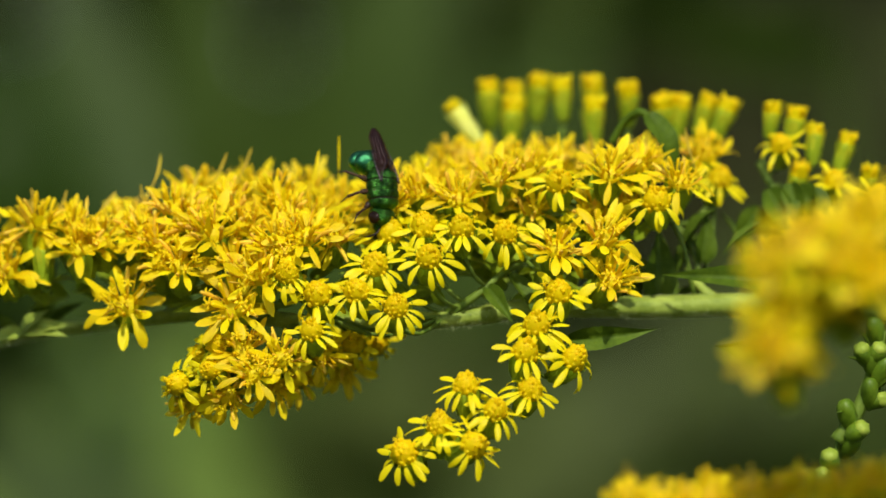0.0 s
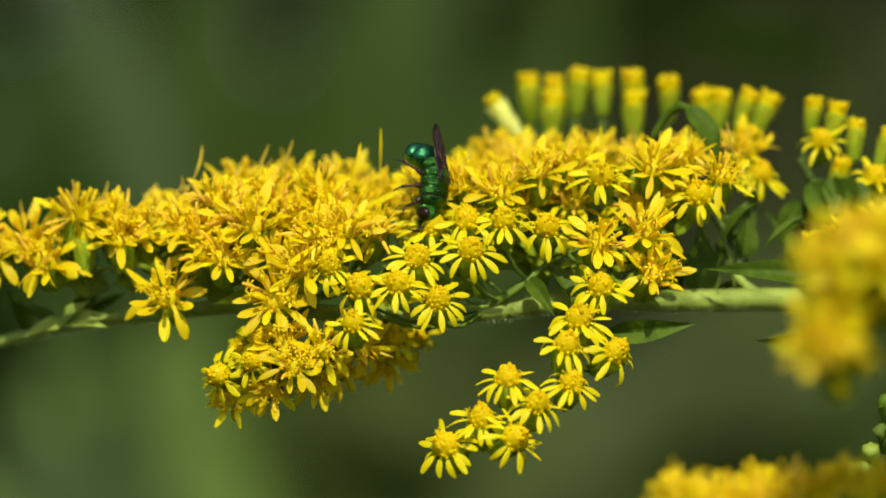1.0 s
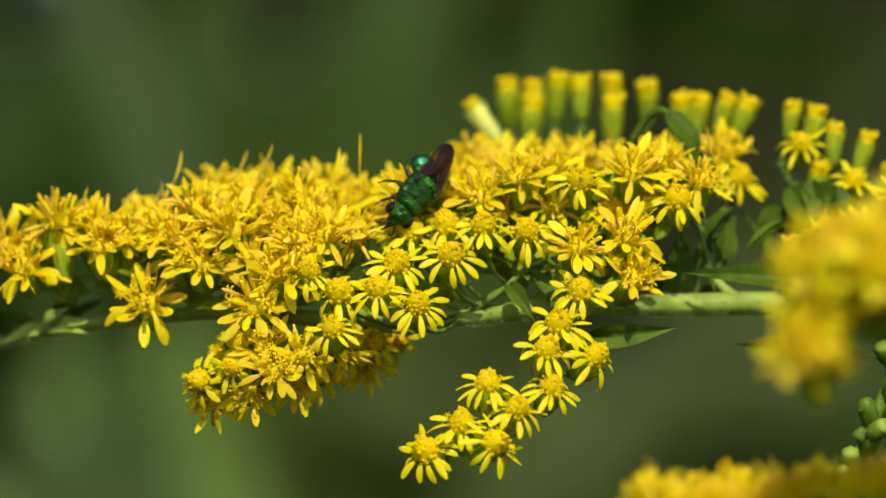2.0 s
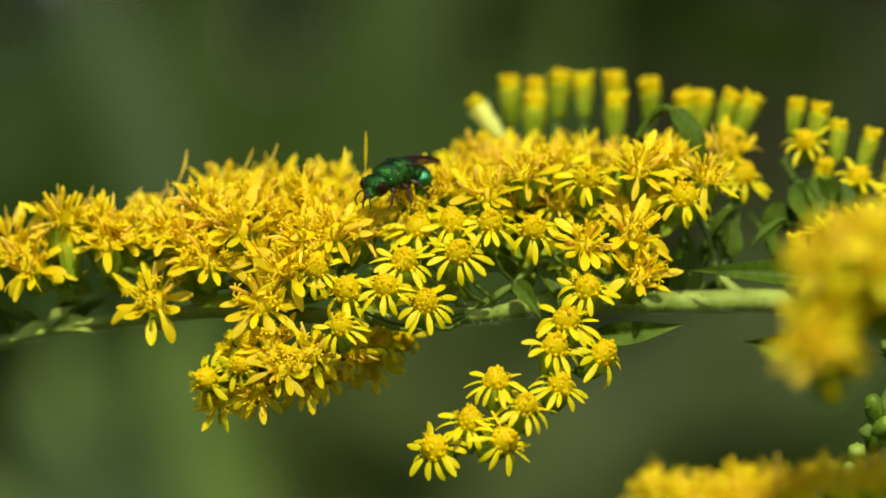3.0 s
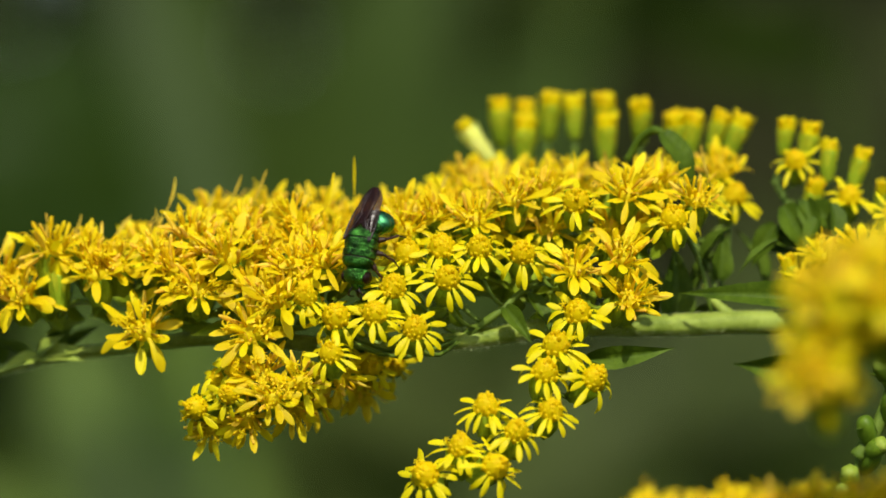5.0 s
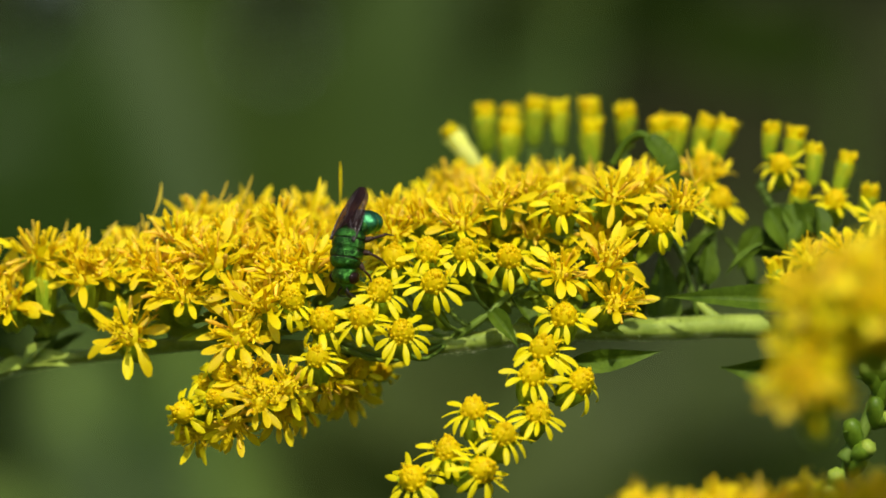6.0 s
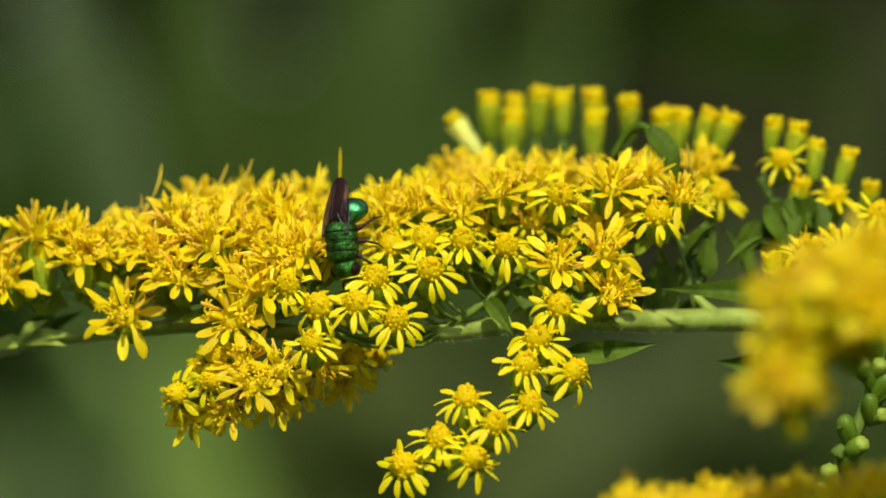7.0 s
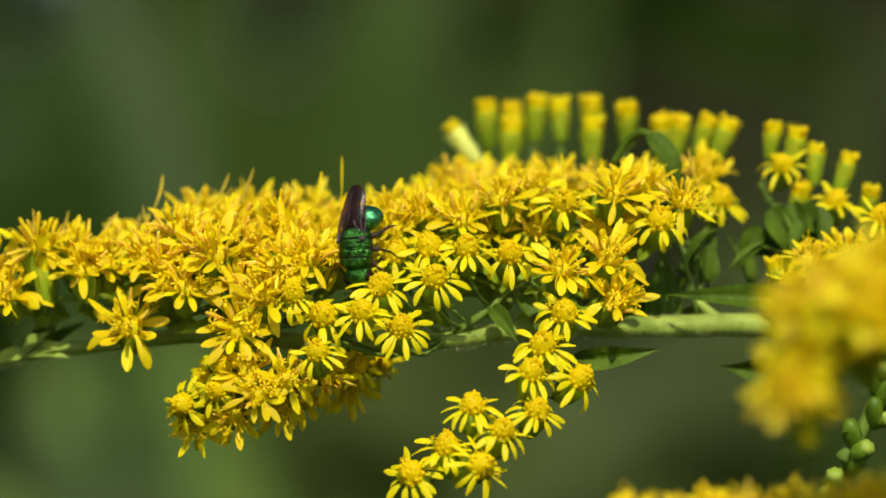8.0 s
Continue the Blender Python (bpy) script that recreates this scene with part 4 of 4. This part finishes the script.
# leaves on the short branches behind the heads of the fuller side
for k in range(70):
    x = rng.uniform(2, 22)
    at = place(x, rng.uniform(-4.5, 3.5), rng.uniform(6, 12))
    part("bract", rng.choice(BRACTS), None, goldenrod, m=aim(at, (rng.uniform(-1, 1), -0.2, rng.uniform(-0.4, 1)), (0, -1, 0.4), rng.uniform(-60, 60)) @ Matrix.Scale(rng.uniform(0.9, 1.5), 4))

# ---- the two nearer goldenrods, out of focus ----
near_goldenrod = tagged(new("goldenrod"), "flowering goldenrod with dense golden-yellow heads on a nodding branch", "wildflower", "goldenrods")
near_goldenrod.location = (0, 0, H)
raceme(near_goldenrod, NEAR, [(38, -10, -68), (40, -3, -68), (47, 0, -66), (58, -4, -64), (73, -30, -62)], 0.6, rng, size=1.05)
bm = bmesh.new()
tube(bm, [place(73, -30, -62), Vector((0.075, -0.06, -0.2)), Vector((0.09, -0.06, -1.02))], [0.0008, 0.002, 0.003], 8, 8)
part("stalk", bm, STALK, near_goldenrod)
low_goldenrod = tagged(new("goldenrod"), "flowering goldenrod with a low bank of golden-yellow heads", "wildflower", "goldenrods")
low_goldenrod.location = (0, 0, H)
raceme(low_goldenrod, LOW, [(16, -32, -43), (30, -31, -43), (46, -30, -43), (62, -35, -41), (75, -70, -39)], 0.6, rng)
bm = bmesh.new()
tube(bm, [place(75, -70, -39), Vector((0.085, -0.045, -0.3)), Vector((0.09, -0.04, -1.02))], [0.0008, 0.002, 0.003], 8, 8)
part("stalk", bm, STALK, low_goldenrod)

# ---- the wasp ----
# Built along +y (head first) with its back to +z, in millimetres.


def blob(bm, centre, radii, seg=14, rings=9, tilt=0.0, mat=0, flat=None):
    """An ellipsoid; flat: a function that reshapes its points."""
    q = Matrix.Translation([c * MM for c in centre]) @ Matrix.Rotation(radians(tilt), 4, "X")
    got = bmesh.ops.create_uvsphere(bm, u_segments=seg, v_segments=rings, radius=1.0)
    for v in got["verts"]:
        p = Vector((v.co.x, v.co.z, v.co.y))
        if flat:
            p = flat(p)
        v.co = q @ Vector((p.x * radii[0] * MM, p.y * radii[1] * MM, p.z * radii[2] * MM))
    for f in {f for v in got["verts"] for f in v.link_faces}:
        f.material_index = mat


def wing_rise(x, t):
    """Height of the folded wing: roofed across, falling towards its tip."""
    return -0.8 * t - 1.2 * t * t + 0.5 * (1 - (x / 1.1) ** 2) * t ** 0.7


def wasp_thing():
    wasp = tagged(new("cuckoo_wasp"), "metallic green wasp with smoky folded wings, feeding on goldenrod", "wasp")
    # thorax: one arched body with grooves between its plates
    bm = bmesh.new()
    rings, n, sides = [], 66, 22
    for i in range(n + 1):
        t = i / n
        y = 1.95 - 4.2 * t
        swell = (1 - (2 * t - 1) ** 6 * 0.95) ** 0.5 * (0.94 + 0.08 * math.sin(math.pi * t))
        for groove, deep in ((0.27, 0.13), (0.46, 0.1), (0.5, 0.08), (0.72, 0.15)):
            swell *= 1 - deep * math.exp(-((t - groove) / 0.015) ** 2)
        ring = []
        for k in range(sides):
            a = 2 * math.pi * k / sides
            c, q = math.cos(a), math.sin(a)
            ring.append(bm.verts.new((1.64 * swell * math.copysign(abs(c) ** 0.8, c) * MM, y * MM, (1.28 * swell * math.copysign(abs(q) ** 0.85, q) + 0.05) * MM)))
        rings.append(ring)
    for i, (r0, r1) in enumerate(zip(rings, rings[1:])):
        seam = any(abs((i + 0.5) / n - g) < 0.011 for g in (0.27, 0.72))
        for k in range(sides):
            bm.faces.new((r0[k], r0[(k + 1) % sides], r1[(k + 1) % sides], r1[k])).material_index = 1 if seam else 0
    bm.faces.new(rings[0][::-1])
    bm.faces.new(rings[-1])
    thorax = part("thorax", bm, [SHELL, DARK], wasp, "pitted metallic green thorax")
    bm = bmesh.new()
    for s in (-1, 1):
        blob(bm, (s * 1.32, 0.15, 0.25), (0.28, 0.42, 0.3), 10, 7)
    part("wing_plates", bm, LEG, thorax)
    # head
    bm = bmesh.new()
    blob(bm, (0, 2.35, -0.3), (1.36, 0.95, 1.15), 22, 14, -25, 0, lambda p: Vector((math.copysign(abs(p.x) ** 0.8, p.x), math.copysign(abs(p.y) ** 0.85, p.y), p.z)))
    blob(bm, (0, 3.15, -0.7), (0.72, 0.75, 0.6), 12, 8, -40)
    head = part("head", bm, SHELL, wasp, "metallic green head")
    for s in (-1, 1):
        bm = bmesh.new()
        blob(bm, (s * 1.22, 2.6, -0.25), (0.36, 0.62, 0.72), 12, 8, -25)
        part("eye", bm, EYE, head, "dark brown oval eye")
        bm = bmesh.new()
        tube(bm, [Vector(p) * MM for p in ((s * 0.3, 3.5, -0.5), (s * 0.6, 4.0, -0.5), (s * 1.0, 4.3, -1.2), (s * 0.9, 4.2, -2.0))],
             [0.1 * MM, 0.1 * MM, 0.09 * MM, 0.05 * MM], 6, 5)
        part("antenna", bm, DARK, head, "short dark antenna")
    bm = bmesh.new()
    tube(bm, [Vector(p) * MM for p in ((0, 3.7, -0.9), (0, 4.2, -1.3), (0, 4.4, -2.0))], [0.3 * MM, 0.12 * MM, 0.06 * MM], 6, 4)
    part("mouthparts", bm, DARK, head)
    # abdomen: three overlapping rings, bent down from the thorax
    abdomen = None
    for k, (y, z, r, ln) in enumerate(((-2.3, -0.4, 1.6, 1.05), (-2.95, -1.15, 2.05, 1.2), (-3.2, -2.1, 1.85, 1.1))):
        bm = bmesh.new()
        blob(bm, (0, y, z), (r, ln, r * 0.63), 20, 12, 68 + 9 * k)
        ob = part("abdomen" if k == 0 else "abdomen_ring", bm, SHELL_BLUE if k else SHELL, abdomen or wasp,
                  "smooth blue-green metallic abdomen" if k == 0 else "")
        abdomen = abdomen or ob
    # wings folded back over the body: membrane with raised veins
    for s in (-1, 1):
        bm = bmesh.new()
        rows = []
        n = 14
        for i in range(n + 1):
            t = i / n
            y = -0.7 - 5.6 * t
            lead = 1.42 - 0.45 * t + 0.1 * math.sin(math.pi * t)
            tail = lead - (0.2 + 1.75 * math.sin(min(1, t * 1.9) * math.pi / 2) ** 1.6)
            close = max(0.12, 1 - max(0, (t - 0.72) / 0.28) ** 2.4) ** 0.6
            lead, tail = 0.1 + (lead - 0.1) * close, 0.1 + (tail - 0.1) * close
            row = []
            for j in range(13):
                w = j / 12
                x = lead + (tail - lead) * w
                z = 1.08 + wing_rise(x, t) + (0.05 - 0.04 * t) * math.sin(j * 1.9 + t * 3) + 0.06 * s
                row.append(bm.verts.new((s * x * MM, y * MM, z * MM)))
            rows.append(row)
        for r0, r1 in zip(rows, rows[1:]):
            for j in range(12):
                bm.faces.new((r0[j], r0[j + 1], r1[j + 1], r1[j]))
        wing = part("wing", bm, WING, wasp, "smoky brown translucent wing")
        bm = bmesh.new()
        for line in (((1.4, 0.0), (1.46, 0.3), (1.3, 0.6)), ((1.35, 0.0), (0.95, 0.16), (0.4, 0.34), (0.1, 0.5)),
                     ((1.2, 0.4), (0.95, 0.65), (0.7, 0.88)), ((0.75, 0.3), (0.65, 0.6), (0.45, 0.9)), ((0.3, 0.45), (0.3, 0.7), (0.2, 0.92))):
            pts = [Vector((s * x, -0.7 - 5.6 * t, 1.12 + wing_rise(x, t) + 0.06 * s)) * MM for x, t in line]
            near = line[0][1] == 0
            tube(bm, pts, [(0.12 if near else 0.035) * MM] + [(0.07 if near else 0.03) * MM] * (len(line) - 2) + [0.02 * MM], 5, 5)
        part("veins", bm, VEIN, wing, "pale brown wing veins")
    # legs: thigh, shin and foot, three a side
    for s in (-1, 1):
        for y, knee, ankle, toe in ((0.9, (1.5, 1.6, -1.0), (1.7, 2.1, -2.0), (1.9, 2.9, -2.3)), (-0.1, (2.0, 0.0, -1.0), (2.5, 0.3, -2.3), (2.8, 0.8, -3.0)),
                                    (-1.0, (1.9, -1.5, -1.1), (2.4, -2.2, -2.4), (2.6, -2.3, -3.4))):
            bm = bmesh.new()
            tube(bm, [Vector((s * x, yy, z)) * MM for x, yy, z in ((0.6, y, -0.8), (1.2, (y + knee[1]) / 2, -0.85), knee)], [0.22 * MM, 0.34 * MM, 0.2 * MM], 7, 4)
            leg = part("leg", bm, LEG, wasp, "dark brown jointed leg")
            bm = bmesh.new()
            tube(bm, [Vector((s * x, yy, z)) * MM for x, yy, z in (knee, ankle)], [0.13 * MM, 0.15 * MM], 6, 4)
            part("shin", bm, LEG, leg)
            bm = bmesh.new()
            tube(bm, [Vector((s * x, yy, z)) * MM for x, yy, z in (ankle, toe)], [0.09 * MM, 0.05 * MM], 6, 4)
            part("foot", bm, DARK, leg)
    return wasp


def wasp_pose(at, fwd, back):
    """The thorax at that place (millimetres, as place() takes them), head along fwd, back towards the other way."""
    return Matrix.Translation((0, 0, H)) @ aim(place(*at), fwd, back)


wasp = wasp_thing()

# ---- what moves ----
# Sway in the breeze: seconds, turns in degrees, shifts in millimetres.
SPIKE_SWAY = (
    (0, 0.07, 0.28, -0.96, -2.72, 0.03, 0.57),
    (0.2, 0.02, 0.33, -0.91, -3.40, 0.17, 0.39),
    (0.5, -0.05, 0.41, -0.83, -1.17, 0.39, 0.80),
    (0.7, -0.05, 0.47, -0.88, -0.18, 0.25, 0.96),
    (1, -0.05, 0.57, -0.95, 1.34, 0.02, 1.28),
    (1.2, -0.01, 0.52, -0.97, 1.14, -0.00, 1.14),
    (1.5, 0.05, 0.43, -0.99, 0.36, -0.04, 0.89),
    (1.7, 0.04, 0.42, -0.90, -0.65, -0.00, 0.72),
    (2.8, -0.03, 0.32, -0.05, -0.24, 0.33, 1.13),
    (3, -0.04, 0.31, 0.04, 0.01, 0.37, 1.03),
    (3.2, -0.02, 0.19, 0.02, -0.30, 0.23, 1.03),
    (3.5, 0.00, 0.00, 0.00, 0.00, 0.00, 0.00),
    (3.7, 0.02, -0.08, 0.36, 1.05, -0.13, -0.29),
    (4, 0.04, -0.22, 0.95, 2.82, -0.35, -0.78),
    (4.2, -0.02, -0.27, 0.84, 3.35, -0.60, -1.24),
    (4.5, -0.11, -0.35, 0.66, 2.59, -1.01, -1.60),
    (4.7, -0.01, -0.35, 0.29, 0.73, -0.96, -1.55),
    (5, 0.15, -0.35, -0.33, -1.03, -0.88, -1.47),
    (5.2, 0.27, -0.56, -0.15, -2.40, -0.78, -1.97),
    (6.3, -0.30, -0.39, 0.12, -2.24, -0.32, -1.73),
    (6.5, -0.20, 0.73, 0.21, -1.66, -0.55, -0.17),
    (7, 0.00, 0.71, -0.69, -2.64, -0.33, -0.63),
    (7.2, -0.10, 0.66, -0.51, -2.95, -0.29, -0.69),
    (7.5, -0.26, 0.57, -0.21, -3.09, -0.22, -0.73),
    (8, -0.24, 0.17, 0.19, -2.28, -0.46, -1.40),
)
NEAR_SWAY = (
    (0, -5.29, 0.73), (0.2, -6.43, 0.47), (0.5, -3.74, 1.00), (0.7, -2.59, 1.08), (1, -0.86, 1.25), (1.2, -0.81, 1.12), (1.5, -1.35, 0.86), (1.7, -2.59, 0.77),
    (2.8, -2.08, 1.14), (3, -1.58, 1.00), (3.2, -1.40, 1.15), (3.5, 0.00, 0.00), (3.7, 1.83, -0.47), (4, 4.89, -1.25), (4.2, 5.26, -1.88), (4.5, 3.62, -2.36),
    (4.7, 0.89, -2.04), (5, -1.82, -1.54), (6.5, -3.31, -2.16), (7, -4.66, -2.01), (7.2, -5.01, -1.99), (7.5, -5.09, -1.88), (8, -3.61, -2.88),
)
LOW_SWAY = (
    (0, -3.64, -0.76), (0.2, -4.50, -1.01), (0.5, -1.98, -0.61), (0.7, -1.01, -0.40), (1, 0.45, 0.00), (1.2, 0.27, 0.01), (1.5, -0.56, 0.00), (1.7, -1.79, -0.21),
    (2.8, -1.58, 0.22), (3, -1.32, 0.10), (3.2, -1.18, 0.51), (3.5, 0.00, 0.00), (3.7, 1.61, -0.34), (4, 4.30, -0.91), (4.2, 4.57, -1.15), (4.5, 3.09, -1.06),
    (4.7, 0.60, -1.33), (5, -1.98, -1.77), (6.5, -3.14, -1.46), (7, -3.64, -1.21), (7.2, -3.78, -1.16), (7.5, -3.59, -1.01), (8, -3.89, -2.07),
)
PALE_SWAY = (
    (0, -7.4), (0.5, -6.7), (1, -4.6), (1.5, -2.4), (3, -1.7), (3.5, 1.1), (4, 8.3), (4.5, 12.5), (5, 8.3), (6.5, -1.7), (7, -11.7), (7.5, -8.1), (8, 0.0),
)
# The wasp: seconds, where its thorax is, the way its head points, the way its back faces.
WASP_WALK = (
    (0, (-5.9, 5.6, -1.0), (0.08, -0.15, -1.00), (0.75, -0.65, 0.00)),
    (0.2, (-6.4, 5.3, -1.0), (0.07, -0.15, -1.00), (0.75, -0.65, 0.00)),
    (0.5, (-3.9, 5.4, -1.0), (0.06, -0.15, -1.00), (0.75, -0.65, 0.00)),
    (0.7, (-2.7, 5.6, -1.0), (-0.00, -0.13, -1.00), (0.81, -0.56, 0.00)),
    (1, (-0.9, 5.9, -1.0), (-0.10, -0.10, -1.00), (0.92, -0.40, 0.00)),
    (1.2, (-0.9, 5.6, -1.0), (-0.21, -0.14, -1.00), (0.89, -0.44, 0.00)),
    (1.5, (-1.4, 5.0, -1.0), (-0.40, -0.20, -1.00), (0.85, -0.50, 0.00)),
    (1.7, (-2.3, 4.9, -1.0), (-0.40, -0.20, -1.00), (0.85, -0.50, 0.00)),
    (2.2, (-2.7, 5.6, -2.0), (-0.70, -0.35, -0.70), (0.30, -0.70, 0.50)),
    (2.8, (-4.0, 6.1, 0.0), (-0.60, -0.70, -0.40), (-0.10, -0.50, 0.85)),
    (3, (-4.9, 7.2, 0.0), (-0.70, -0.65, -0.33), (-0.20, -0.45, 0.85)),
    (3.1, (-5.2, 6.9, -1.0), (-0.66, -0.62, -0.45), (-0.20, -0.50, 0.85)),
    (3.2, (-5.3, 6.5, -2.0), (-0.50, -0.30, -0.80), (-0.30, -0.75, 0.60)),
    (3.3, (-5.6, 3.9, -4.0), (-0.18, -0.20, -0.95), (0.00, -0.95, 0.20)),
    (3.5, (-5.5, 2.9, -5.0), (0.02, -0.20, -1.00), (-0.05, -1.00, 0.10)),
    (3.8, (-5.0, 0.9, -6.0), (0.16, -0.15, -1.00), (-0.40, -0.90, 0.10)),
    (4, (-3.3, 0.9, -7.0), (0.06, -0.15, -1.00), (-0.40, -0.90, 0.10)),
    (4.2, (-3.0, 0.5, -7.0), (0.00, -0.15, -1.00), (-0.35, -0.90, 0.10)),
    (4.5, (-4.6, 0.0, -7.0), (-0.20, -0.15, -1.00), (-0.50, -0.87, 0.10)),
    (4.7, (-6.4, -0.0, -7.0), (-0.20, -0.15, -1.00), (-0.50, -0.87, 0.10)),
    (5, (-8.0, -0.1, -7.0), (-0.20, -0.15, -1.00), (-0.50, -0.87, 0.10)),
    (5.2, (-9.0, -0.1, -7.0), (-0.20, -0.15, -1.00), (-0.50, -0.87, 0.10)),
    (6.3, (-9.3, -0.1, -6.0), (-0.15, -0.10, -1.00), (-0.65, -0.75, 0.10)),
    (6.5, (-9.4, 0.6, -5.5), (-0.10, -0.05, -1.00), (-0.65, -0.75, 0.10)),
    (7, (-9.8, 0.6, -5.0), (0.08, -0.05, -1.00), (-0.55, -0.80, 0.10)),
    (7.2, (-9.7, 0.5, -4.5), (0.30, 0.05, -1.00), (-0.45, -0.85, 0.10)),
    (7.5, (-8.8, 0.4, -4.0), (0.38, 0.20, -1.00), (-0.12, -1.00, 0.00)),
    (7.7, (-9.2, 0.2, -4.5), (0.20, 0.05, -0.95), (-0.35, -0.90, 0.10)),
    (8, (-8.4, -0.1, -5.0), (0.04, -0.05, -1.00), (-0.50, -0.85, 0.10)),
)


def motions():
    walk(goldenrod, [(t, pose(x * MM, y * MM, H + z * MM, rx, ry, rz)) for t, rx, ry, rz, x, y, z in SPIKE_SWAY])
    walk(near_goldenrod, [(t, pose(x * MM, 0, H + z * MM)) for t, x, z in NEAR_SWAY])
    walk(low_goldenrod, [(t, pose(x * MM, 0, H + z * MM)) for t, x, z in LOW_SWAY])
    walk(pale_plant, [(t, pose(-0.10 + x * MM, 0.8, 0)) for t, x in PALE_SWAY])
    walk(wasp, [(t, wasp_pose(at, fwd, back)) for t, at, fwd, back in WASP_WALK])


motions()
